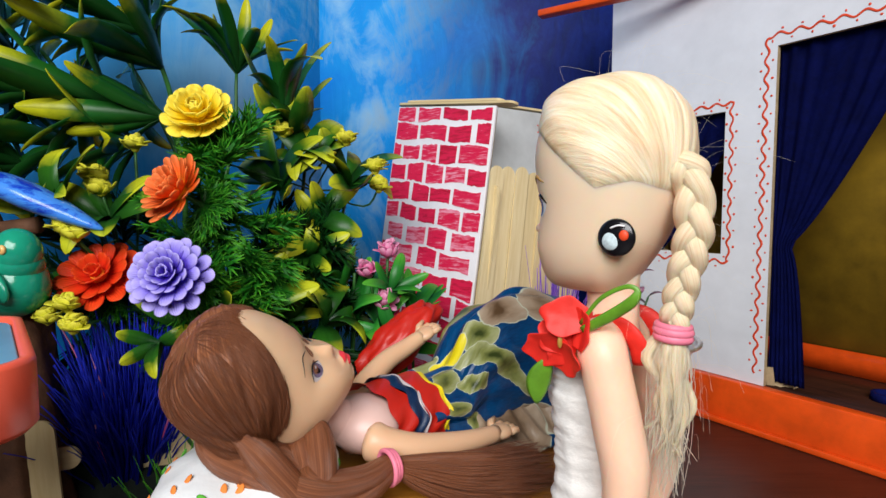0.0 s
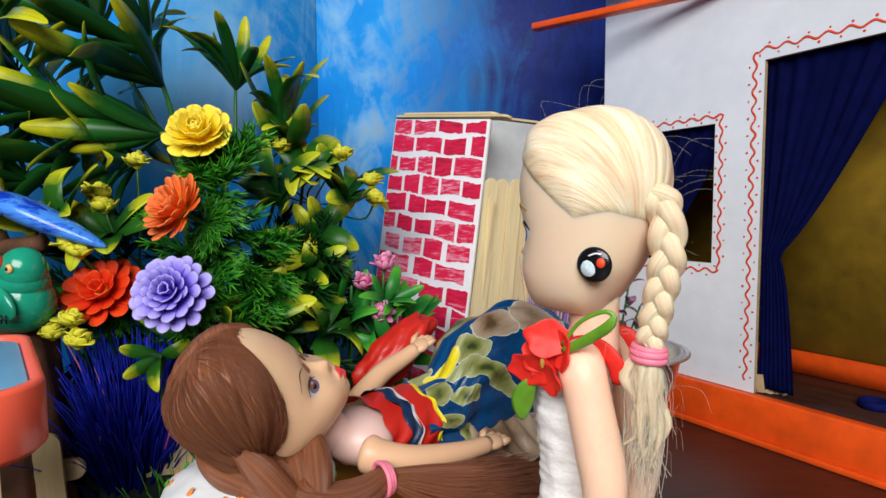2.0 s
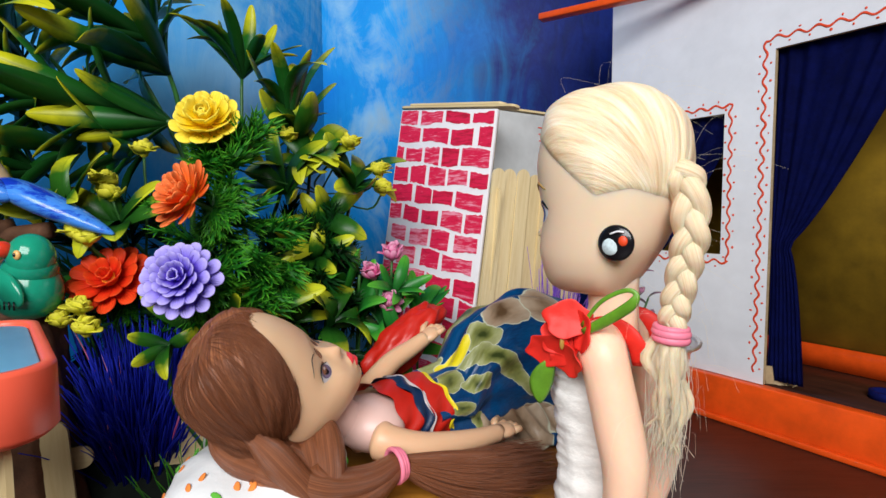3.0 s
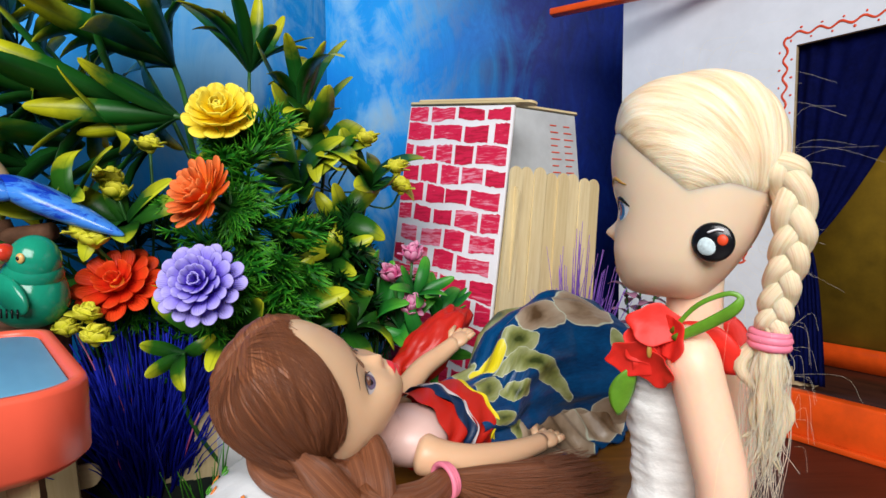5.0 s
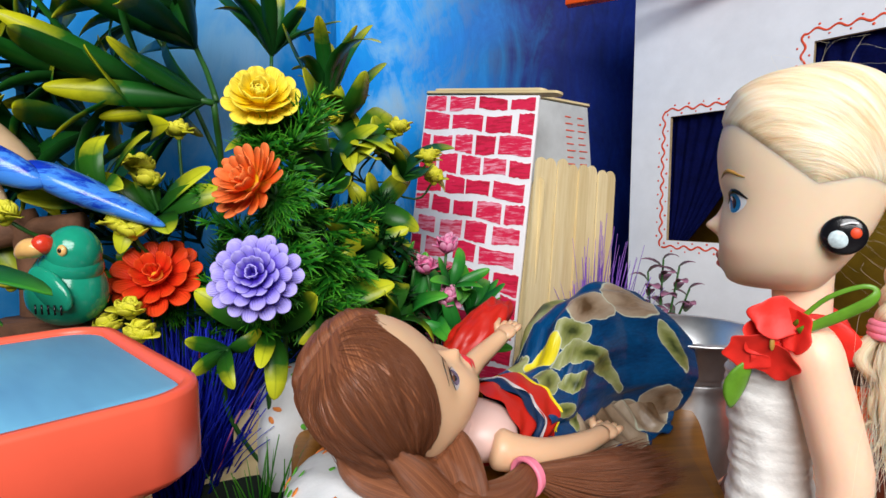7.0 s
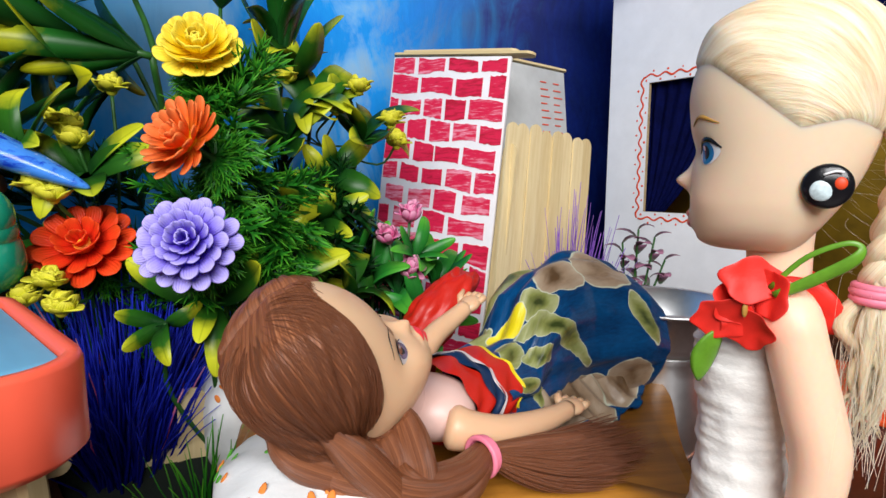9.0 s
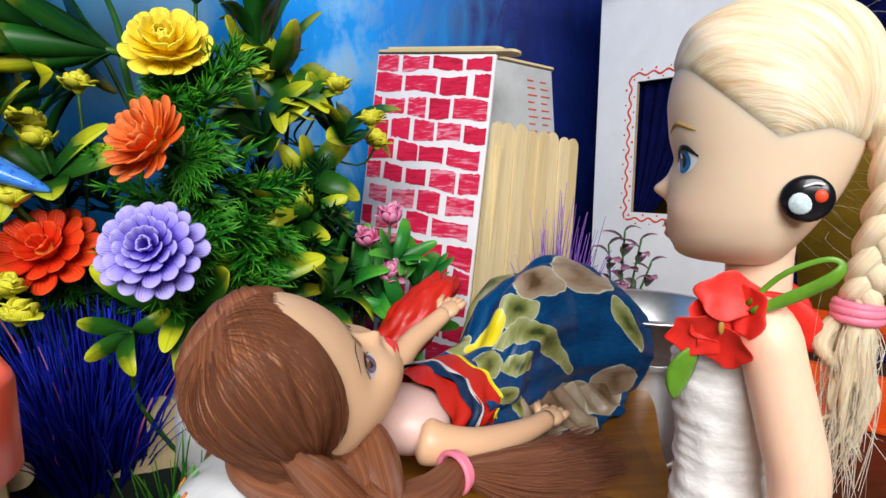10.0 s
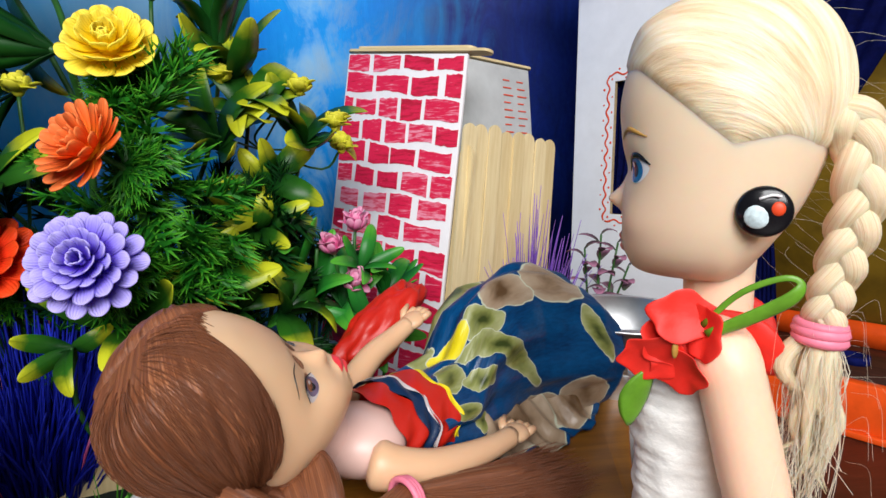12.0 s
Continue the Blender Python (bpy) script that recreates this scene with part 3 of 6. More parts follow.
brick_pose = Matrix.Translation(top_left - Vector((0.0, 0.43, 0.0))) @ brick_m @ pose(0, 0, 0, 0, 0.8, 0)
SLOPE = Matrix(((1, 0, 0, 0), (0, 1, 0, 0), (-0.105, 0, 1, 0), (0, 0, 0, 1)))  # the card was cut askew


def askew(bm):
    bmesh.ops.transform(bm, matrix=SLOPE, verts=bm.verts[:])
    return bm


wall = part("brick_wall", askew(boxed(0, BW, 0, 0.003, -BH, 0, bevel=0.0006)), M_PAPER, hut, "white paper wall with crimson crayoned bricks", m=brick_pose)
part("wall_back", askew(boxed(0.0005, BW - 0.002, 0.0033, 0.006, -BH, -0.002)), M_CARD, hut, "corrugated cardboard backing", m=brick_pose, smooth=False)
for nm, x0, x1, zz, yy in (("cap_stick", -0.003, 0.126, 0.0022, 0.001), ("cap_stick", 0.004, 0.112, 0.0046, 0.004)):
    part(nm, stick_mesh(nm, x1 - x0, 0.0105), M_STICK, hut, m=brick_pose @ pose(x0, 0.004 + yy, zz, 0, 96, 0) @ pose(0, 0, 0, 0, 0, 90))
random.seed(5)
ROWS_OF_BRICKS = ((0, 0.20, 0.24, 0.48, 0.52, 0.76, 0.80, 1), (0, 0.25, 0.28, 0.56, 0.60, 0.82, 0.87, 1), (0, 0.08, 0.11, 0.30, 0.33, 0.49, 0.52, 0.70, 0.73, 1), (0, 0.17, 0.20, 0.37, 0.41, 0.59, 0.62, 0.81, 0.84, 1),
                  (0, 0.24, 0.28, 0.465, 0.475, 0.68, 0.72, 0.98), (0, 0.14, 0.17, 0.34, 0.38, 0.56, 0.60, 0.80, 0.84, 1), (0.05, 0.22, 0.27, 0.47, 0.51, 0.70, 0.75, 0.98), (0, 0.10, 0.15, 0.36, 0.42, 0.62, 0.66, 0.95))
for r in range(14):
    z1, rh = (-0.0022, 0.0104) if r == 0 else (-0.0163 - (r - 1) * 0.0177, 0.0138)
    cuts = ROWS_OF_BRICKS[r % 8]
    for a, b in zip(cuts[::2], cuts[1::2]):
        a, b = 0.0012 + a * (BW - 0.0030) + random.uniform(-0.0006, 0.0006), 0.0012 + b * (BW - 0.0030) + random.uniform(-0.0006, 0.0006)
        a, b = max(a, 0.0008), min(b, BW - 0.001)
        bm = bmesh.new()
        n = 7
        j = lambda e=0.0006: random.uniform(-e, e)
        sag = lambda x: 0.0011 * math.sin(55 * x + 1.7 * r) + 0.0008 * math.sin(130 * x + r)
        up = [(a + (b - a) * i / n + j(0.0004), z1 + sag(a + (b - a) * i / n) + j()) for i in range(n + 1)]
        lo = [(a + (b - a) * i / n + j(0.0004), z1 - rh + sag(a + 0.3 + (b - a) * i / n) + j()) for i in range(n + 1)]
        f0 = [bm.verts.new((px, -0.0004, pz)) for px, pz in up + lo[::-1]]
        f1 = [bm.verts.new((px, 0.0002, pz)) for px, pz in up + lo[::-1]]
        bm.faces.new(f0[::-1])
        for i in range(len(f0)):
            k = (i + 1) % len(f0)
            bm.faces.new((f0[i], f0[k], f1[k], f1[i]))
        bmesh.ops.recalc_face_normals(bm, faces=bm.faces[:])
        part("brick", askew(bm), M_BRICK, wall, smooth=False)
FX = Vector((0.83, 0.557, 0)).normalized()
FN = Vector((0.557, -0.83, 0.10)).normalized()
FV = FX.cross(-FN) if FX.cross(-FN).z > 0 else FX.cross(FN)
fence_m = Matrix((FX, FV.cross(FX), FV)).transposed().to_4x4()
sm = stick_mesh("stick", 0.2, 0.0127)
fence_at = Vector((0.0415, 0.4125 - 0.43, 0.205))
for i in range(8):
    part("stick", sm, M_STICK, hut, m=Matrix.Translation(fence_at) @ fence_m @ pose(0.006 + 0.0133 * i - 0.0445, 0.0016 * (i % 2), -0.195 - 0.0012 * i + 0.0012 * ((i * 7) % 3), 0, 11.5 + random.uniform(-0.3, 0.3), 0))
part("stick", sm, M_STICK, hut, m=brick_pose @ pose(BW + 0.0052, 0.0030, -0.2745, 0, 0, -14))
for x, z in ((0.002, -0.118), (0.028, -0.112)):
    part("stick", stick_mesh("stick_end", 0.09), M_STICK, hut, m=Matrix.Translation(fence_at) @ fence_m @ pose(x - 0.026, -0.003, z - 0.086, 0, 11, 0))
back_m = Matrix.Translation(Vector((0.035, 0.4635 - 0.43, 0.262))) @ fence_m
card = part("back_card", boxed(0, 0.0975, 0, 0.004, -0.262, 0, bevel=0.0005), M_GREYCARD, hut, "grubby white card panel", m=back_m)
part("cap_stick", stick_mesh("cap_stick", 0.115, 0.0105), M_STICK, hut, m=back_m @ pose(-0.012, 0.004, 0.0014, 0, 90, 0) @ pose(0, 0, 0, 0, 0, 90))
for i in range(9):
    for x in (0.066, 0.084):
        part("red_mark", boxed(x - 0.004, x + 0.004 + 0.002 * (i % 3), -0.0006, 0.0002, -0.0125 - 0.0062 * i, -0.0115 - 0.0062 * i), M_REDMARK, card, smooth=False)


# ---- red tray table with painted water ----
def rounded_plate(w, d, r, z0, z1, n=8):
    out = []
    for cx, cy, a0 in ((w / 2 - r, d / 2 - r, 0), (-w / 2 + r, d / 2 - r, 90), (-w / 2 + r, -d / 2 + r, 180), (w / 2 - r, -d / 2 + r, 270)):
        out += [(cx + r * math.cos(radians(a0 + 90 * i / n)), cy + r * math.sin(radians(a0 + 90 * i / n))) for i in range(n + 1)]
    return out


def loft_rings(bm, rings, mat=0):
    vs = [[bm.verts.new(p) for p in ring] for ring in rings]
    for a, b in zip(vs, vs[1:]):
        for i in range(len(a)):
            j = (i + 1) % len(a)
            bm.faces.new((a[i], a[j], b[j], b[i])).material_index = mat
    return vs


tray = thing("tray_table", (-0.186, 0.150, 0), "red plastic tray with painted blue water on lolly-stick legs", "tray", turn=-49.1)
TW, TD = 0.099, 0.105
bm = bmesh.new()
rings = [[(x, y, z) for x, y in rounded_plate(TW + g, TD + g, r, 0, 0)] for g, r, z in ((-0.020, 0.010, 0.105), (-0.004, 0.015, 0.105), (0, 0.015, 0.1075), (0, 0.015, 0.126), (-0.001, 0.0145, 0.1275), (-0.006, 0.013, 0.1275), (-0.0075, 0.012, 0.126), (-0.0075, 0.012, 0.120), (-0.012, 0.011, 0.119))]
vs = loft_rings(bm, rings)
bm.faces.new(vs[0][::-1])
bm.faces.new(vs[-1])
part("tray", bm, M_TRAY, tray, "glossy red-orange rounded rim")
bm = bmesh.new()
vs = loft_rings(bm, [[(x, y, z) for x, y in rounded_plate(TW - g, TD - g, 0.0118, 0, 0)] for g, z in ((0.0080, 0.1192), (0.0080, 0.1250), (0.0092, 0.1257))])
bm.faces.new(vs[0][::-1])
bm.faces.new(vs[-1])
part("water_sheet", bm, M_POND, tray, "blue painted water")
for sx in (-1, 1):
    for sy in (-1, 1):
        part("leg", stick_mesh("leg", 0.105, 0.0125, 0.002), M_STICK, tray, m=pose(sx * 0.033, sy * 0.036, 0, 0, 0, 20 * sx))


# ---- bed, pillow, cloth ----
bed = thing("toy_bed", (0.0, 0.25, 0), "varnished brown wooden toy bed", "bed")
outline = [(-0.108, -0.062), (0.044, -0.055), (0.058, -0.050), (0.066, -0.036), (0.078, -0.006), (0.100, 0.040), (0.104, 0.062), (0.095, 0.075), (-0.108, 0.078)]
bm = bmesh.new()
loop = curve_pts([(x, y, 0) for x, y in outline] + [(*outline[0], 0)], 90)[:-1]
vs = loft_rings(bm, [[(p.x * s, p.y * s, z) for p in loop] for s, z in ((0.975, 0.038), (1, 0.040), (1, 0.048), (0.985, 0.05))])
bm.faces.new(vs[0][::-1])
bm.faces.new(vs[-1])
part("board", bm, M_BED, bed)
part("head_rail", tube(bmesh.new(), curve_pts([(-0.107, -0.056, 0.050), (-0.111, -0.02, 0.051), (-0.111, 0.03, 0.051), (-0.106, 0.07, 0.050)], 20), 0.0042, 12), M_BED, bed, "rounded wooden head rail")
for x, y in ((-0.10, -0.045), (0.045, -0.04), (0.085, 0.06), (-0.10, 0.06)):
    part("leg", tube(bmesh.new(), [(x, y, 0.0), (x, y, 0.02), (x, y, 0.0385)], [0.005, 0.0045, 0.006], 12), M_BED, bed)


def cushion(name, at, radii, turn, label, dots):
    c = thing(name, at, label, "pillow", turn=turn)

    def shape(d):
        k = 1.0 / (abs(d.x) ** 3.2 + abs(d.y) ** 3.2 + abs(d.z) ** 2.2) ** (1 / 3.0)
        p = Vector((d.x * radii[0], d.y * radii[1], d.z * radii[2])) * k
        return p + d * 0.0022 * noise.noise(p * 70)
    part("cushion", ball(bmesh.new(), (0, 0, radii[2]), radii, seg=48, ring=28, shape=shape), M_PILLOW, c)
    bm = bmesh.new()
    for i in range(dots):
        a, b = random.uniform(0, 2 * math.pi), random.uniform(0.15, 1.5)
        d = Vector((math.cos(a) * math.sin(b), math.sin(a) * math.sin(b), math.cos(b)))
        ax = d.to_track_quat("Z", "Y").to_matrix()
        ball(bm, Vector((0, 0, radii[2])) + shape(d) + d * 0.0001, (0.0026 * random.uniform(0.7, 1.2), 0.0013, 0.0004), ax @ Euler((0, 0, random.uniform(0, 3))).to_matrix(), mat=i % 2, seg=10, ring=6)
    part("dot_print", bm, [M_DOT_G, M_DOT_O], c, "printed green and orange dots")
    return c


random.seed(11)
cushion("pillow", (-0.077, 0.203, 0.0502), (0.034, 0.037, 0.0125), 8, "white cotton pillow with green and orange dots", 60)
cushion("cloth_bundle", (-0.126, 0.314, 0.0), (0.024, 0.020, 0.040), 30, "folded off-white dotted cloth bundle by the bed", 16)


# ---- dolls ----
def smooth01(x):
    x = max(0.0, min(1.0, x))
    return x * x * (3 - 2 * x)


def bell(d, c, w):
    return math.exp(-sum(((a - b) / s) ** 2 for a, b, s in zip(d, c, w)))


def head_form(ctl, x0, power=2.25):
    """A doll's head as levels from crown to chin: height, front, back and half width in millimetres. Local x to the face, y to its left, z up.
    Gives place(level, angle, bumps) and face(y, z, bumps), the front's depth at a point."""
    za = curve_pts([(z, f, b) for z, f, b, w in ctl], 240)
    wa = curve_pts([(w, 0, 0) for z, f, b, w in ctl], 240)
    levels = [(a.x / 1000, a.y / 1000, a.z / 1000, max(0.0, b.x) / 1000) for a, b in zip(za, wa)]
    x0 = x0 / 1000

    def level(q):
        q = max(0.0, min(1.0, q)) * 240
        k = min(int(q), 239)
        return [p + (r - p) * (q - k) for p, r in zip(levels[k], levels[k + 1])]

    def place(q, ph, bumps=None):
        z, f, b, w = level(q)
        m = max(min(x0, f), b)
        c, sn = math.cos(ph), math.sin(ph)
        cx, sy = abs(c) ** (2 / power), math.copysign(abs(sn) ** (2 / power), sn)
        p = Vector((m + (f - m) * cx if c > 0 else m - (m - b) * cx, w * sy, z))
        if bumps and c > 0:
            p.x += bumps(p.y, p.z) * min(1.0, c * 2)
        return p

    def face(y, z, bumps):
        k = next((i for i, v in enumerate(levels) if i > 30 and v[0] <= z), 239)
        v0, v1 = levels[k - 1], levels[k]
        t = (v0[0] - z) / max(1e-9, v0[0] - v1[0])
        f, w = v0[1] + (v1[1] - v0[1]) * t, v0[3] + (v1[3] - v0[3]) * t
        return x0 + (f - x0) * max(0.0, 1 - min(1.0, abs(y) / w) ** power) ** (1 / power) + bumps(y, z)
    return place, face


def doll_head(bm, centre, axes, ctl, x0, bumps, hair_line, thick, gather, front, skin, hair, detail=(220, 190)):
    """Skin and, over it, a shell of hair that sinks under the skin where hair_line(p) is below 0."""
    place, face = head_form(ctl, x0)
    g = Vector(gather).normalized()
    e1 = (Vector(front) - g * g.dot(Vector(front))).normalized()
    e2 = g.cross(e1)
    core = Vector((x0 / 1000, 0, 0.004))
    uv = bm.loops.layers.uv.verify()
    seg, ring = detail

    def strand(p):
        d = (p - core).normalized()
        return math.atan2(d.dot(e2), d.dot(e1)) / (2 * math.pi), math.acos(max(-1.0, min(1.0, d.dot(g)))) / math.pi

    def hair_at(q, ph, more=0.0):
        p = place(q, ph)
        out = (p - Vector((core.x, 0, p.z * 0.45))).normalized()
        h = smooth01(hair_line(p) / 0.0030 + 0.25)
        u, v = strand(p)
        lock = noise.noise(Vector((u * 22, v * 2.2, 0))) * 0.50 + noise.noise(Vector((u * 70, v * 3, 4))) * 0.25
        return p + out * (-0.0009 + (0.0009 + thick(p) * (1 + lock)) * h + more)

    for layer, mt in ((0, skin), (1, hair)):
        rows = []
        for i in range(ring + 1):
            q = 0.5 - 0.5 * math.cos(math.pi * i / ring) if layer else i / ring
            row = []
            for k in range(1 if i in (0, ring) else seg):
                ph = 2 * math.pi * k / seg
                p = hair_at(q, ph) if layer else place(q, ph, bumps)
                row.append((bm.verts.new(centre + axes @ p), p))
            rows.append(row if len(row) > 1 else row * seg)
        for i in range(ring):
            for k in range(seg):
                c4 = [rows[i + 1][k], rows[i + 1][(k + 1) % seg], rows[i][(k + 1) % seg], rows[i][k]]
                vs, ps = [], []
                for v, p in c4:
                    if v not in vs:
                        vs.append(v)
                        ps.append(p)
                f = bm.faces.new(vs)
                f.material_index = mt
                if layer:
                    u0 = strand(sum(ps, Vector()) / len(ps))[0]
                    for l, p in zip(f.loops, ps):
                        u, v = strand(p)
                        l[uv].uv = (u - 1 if u - u0 > 0.5 else u + 1 if u - u0 < -0.5 else u, v)
    return face, hair_at


def decal(bm, centre, axes, face, bumps, cy, cz, ry, rz, lift, mat, lean=0.0, point=0.0):
    """A painted patch that follows the face: an ellipse, leaning, drawn to a point at its ends."""
    rings = [[]]
    for r in range(1, 6):
        ring = []
        for k in range(32):
            a = 2 * math.pi * k / 32
            y, z = ry * r / 5 * math.cos(a), rz * r / 5 * math.sin(a) * (1 - point * math.cos(a) ** 2)
            y, z = cy + y - lean * z, cz + z + lean * y
            d = Vector((1, 40 * y, 0)).normalized()
            ring.append(bm.verts.new(centre + axes @ (Vector((face(y, z, bumps), y, z)) + d * lift)))
        rings.append(ring)
    top = bm.verts.new(sum((v.co for v in rings[1]), Vector()) / 32)
    for k in range(32):
        bm.faces.new((top, rings[1][k], rings[1][(k + 1) % 32])).material_index = mat
        for r in range(1, 5):
            bm.faces.new((rings[r][k], rings[r + 1][k], rings[r + 1][(k + 1) % 32], rings[r][(k + 1) % 32])).material_index = mat


def painted_line(bm, centre, axes, face, bumps, pts, width, mat):
    line = [centre + axes @ (Vector((face(p.x, p.y, bumps), p.x, p.y)) + Vector((1, 40 * p.x, 0)).normalized() * 0.00015) for p in curve_pts([(y, z, 0) for y, z in pts], 18)]
    tube(bm, line, [width * (0.15 + math.sin(0.1 + 2.9 * k / 18)) for k in range(19)], 6, mat, flat=0.5)


def doll_eyes(bm, centre, axes, face, bumps, y, z, ry, rz, lean, mats):
    """Painted eyes with iris, pupil, glint and lashes; mats: white, iris, black."""
    for sy in (-1, 1):
        put = lambda cy, cz, a, b, lift, mt, pt=0.0: decal(bm, centre, axes, face, bumps, sy * cy, cz, a, b, lift, mt, sy * lean, pt)
        put(y, z, ry, rz, 0.00010, mats[0], 0.35)
        put(y - ry * 0.05, z, ry * 0.66, rz * 0.95, 0.00018, mats[1])
        put(y - ry * 0.05, z, ry * 0.27, rz * 0.55, 0.00026, mats[2])
        put(y - ry * 0.25, z + rz * 0.35, ry * 0.13, rz * 0.2, 0.00034, mats[0])
        painted_line(bm, centre, axes, face, bumps, [(sy * (y - ry), z - rz * 0.1), (sy * (y - ry * 0.4), z + rz * 0.85), (sy * (y + ry * 0.4), z + rz * 0.95), (sy * (y + ry * 1.08), z + rz * 0.30)], rz * 0.20, mats[2])


def frame_of(x, z):
    x = Vector(x).normalized()
    y = Vector(z).cross(x).normalized()
    return Matrix((x, y, x.cross(y))).transposed()


E0 = Vector((0.0405, 0.137, 0.1638))
F3, L3 = Vector((-0.802, 0.597, 0)), Vector((-0.597, -0.802, 0))


def bl(fwd, lat, up):
    return E0 + F3 * fwd + L3 * lat + Vector((0, 0, up))


# blonde doll, standing: 0 skin 1 hair 2 white 3 iris 4 black 5 lips 6 brow 7 knit 8 red 9 green 10 pink
bm = bmesh.new()
MID = -0.0165


BL_HEAD = ((42.0, 8, 8, 0), (41.2, 15, 0, 8), (37.5, 22.5, -6.5, 14.5), (31, 27.4, -10.8, 18.3), (23, 29.2, -12.4, 19.3), (15, 28.6, -12.0, 19.2), (7, 27.6, -10.2, 18.6),
           (0, 27.8, -7.5, 17.9), (-6, 27.7, -4.0, 16.8), (-11, 27.0, -0.5, 14.6), (-14.6, 25.0, 2.5, 10.8), (-16.2, 20.5, 6, 6), (-16.4, 13, 13, 0))
BL_LINE = ((-30, 9.0), (-11, 10.6), (-3, 13.4), (5.7, 11.6), (16, 20.5), (24, 27.5), (40, 33))


def blonde_line(p):
    x = p.x * 1000
    for (xa, za), (xb, zb) in zip(BL_LINE, BL_LINE[1:]):
        if x <= xb:
            return p.z - (za + (zb - za) * (x - xa) / (xb - xa)) / 1000
    return p.z - 0.033


def blonde_bumps(y, z):
    y, z = y * 1000, z * 1000
    b = 3.4 * bell((y, z), (0, 1.2), (2.0, 2.3)) + 1.0 * bell((y, z), (0, 5.0), (1.5, 4.0)) - 1.0 * bell((y, z), (0, 8.5), (5, 3.5))
    b += 0.9 * bell((y, z), (0, -7.6), (3.2, 1.1)) + 1.0 * bell((y, z), (0, -10.2), (2.7, 1.1)) - 0.7 * bell((y, z), (0, -12.6), (3, 0.9)) - 0.4 * bell((y, z), (0, -4.6), (1.6, 1.2))
    for sy in (-1, 1):
        b += -0.9 * bell((y, z), (sy * 9.5, 8.2), (4, 3.2)) + 0.8 * bell((y, z), (sy * 11, -3.5), (5, 4.5))
    return b / 1000


HB = bl(0.0, MID, 0.0)
HB_AX = frame_of(F3, (0, 0, 1))
face, hair_at = doll_head(bm, HB, HB_AX, BL_HEAD, 8, blonde_bumps, blonde_line, lambda p: 0.0024 * (0.3 + 0.7 * smooth01(blonde_line(p) / 0.010)), (-0.80, 0.45, 0.10), (0, 0.3, 1), 0, 1)
doll_eyes(bm, HB, HB_AX, face, blonde_bumps, 0.0118, 0.0080, 0.0033, 0.0030, 0.10, (2, 3, 4))
for sy in (-1, 1):
    painted_line(bm, HB, HB_AX, face, blonde_bumps, [(sy * 0.0075, 0.0146), (sy * 0.0112, 0.0166), (sy * 0.0155, 0.0146)], 0.00045, 6)
decal(bm, HB, HB_AX, face, blonde_bumps, 0, -0.0076, 0.0042, 0.0011, 0.00016, 5, 0, 0.6)
decal(bm, HB, HB_AX, face, blonde_bumps, 0, -0.0100, 0.0036, 0.0013, 0.00016, 5, 0, 0.3)
tube(bm, [bl(0.0072, MID, -0.008), bl(0.0068, MID, -0.0145), bl(0.0066, MID, -0.020), bl(0.0070, MID, -0.0245), bl(0.0080, MID, -0.028)], [0.0080, 0.0073, 0.0072, 0.0078, 0.0100], 32, 0)
body = [(0.0090, -0.0255, 0.0060, 0.0070), (0.0095, -0.0275, 0.0085, 0.0125), (0.0105, -0.032, 0.0098, 0.0135), (0.0130, -0.040, 0.0115, 0.0132), (0.0132, -0.048, 0.0118, 0.0130), (0.0125, -0.058, 0.0105, 0.0115), (0.0120, -0.070, 0.0105, 0.0115), (0.011, -0.085, 0.0125, 0.0145), (0.011, -0.115, 0.0165, 0.0185), (0.011, -0.1486, 0.019, 0.021)]
ring_prev, steps = None, 120
for s in range(steps + 1):
    q = s / steps * (len(body) - 1)
    k = min(int(q), len(body) - 2)
    f, u, a, b = [p + (r - p) * (q - k) for p, r in zip(body[k], body[k + 1])]
    rib = 0.00015 * math.sin(u * 1700 + 2 * math.sin(u * 300)) if u < -0.034 else 0
    ring = []
    for i in range(56):
        t = 2 * math.pi * i / 56
        wob = rib * (1 + 0.6 * math.sin(3 * t)) + (0.0009 * noise.noise(Vector((math.cos(t) * 2, math.sin(t) * 2, u * 200))) if u < -0.034 else 0)
        ring.append(bm.verts.new(bl(f + (a + wob) * math.cos(t), MID + (b + wob) * math.sin(t), u)))
    if ring_prev:
        for i in range(56):
            bm.faces.new((ring_prev[i], ring[i], ring[(i + 1) % 56], ring_prev[(i + 1) % 56])).material_index = 0 if u > -0.035 - 0.004 * math.cos(2 * math.pi * i / 56) else 7
    ring_prev = ring
bm.faces.new(ring_prev[::-1]).material_index = 7
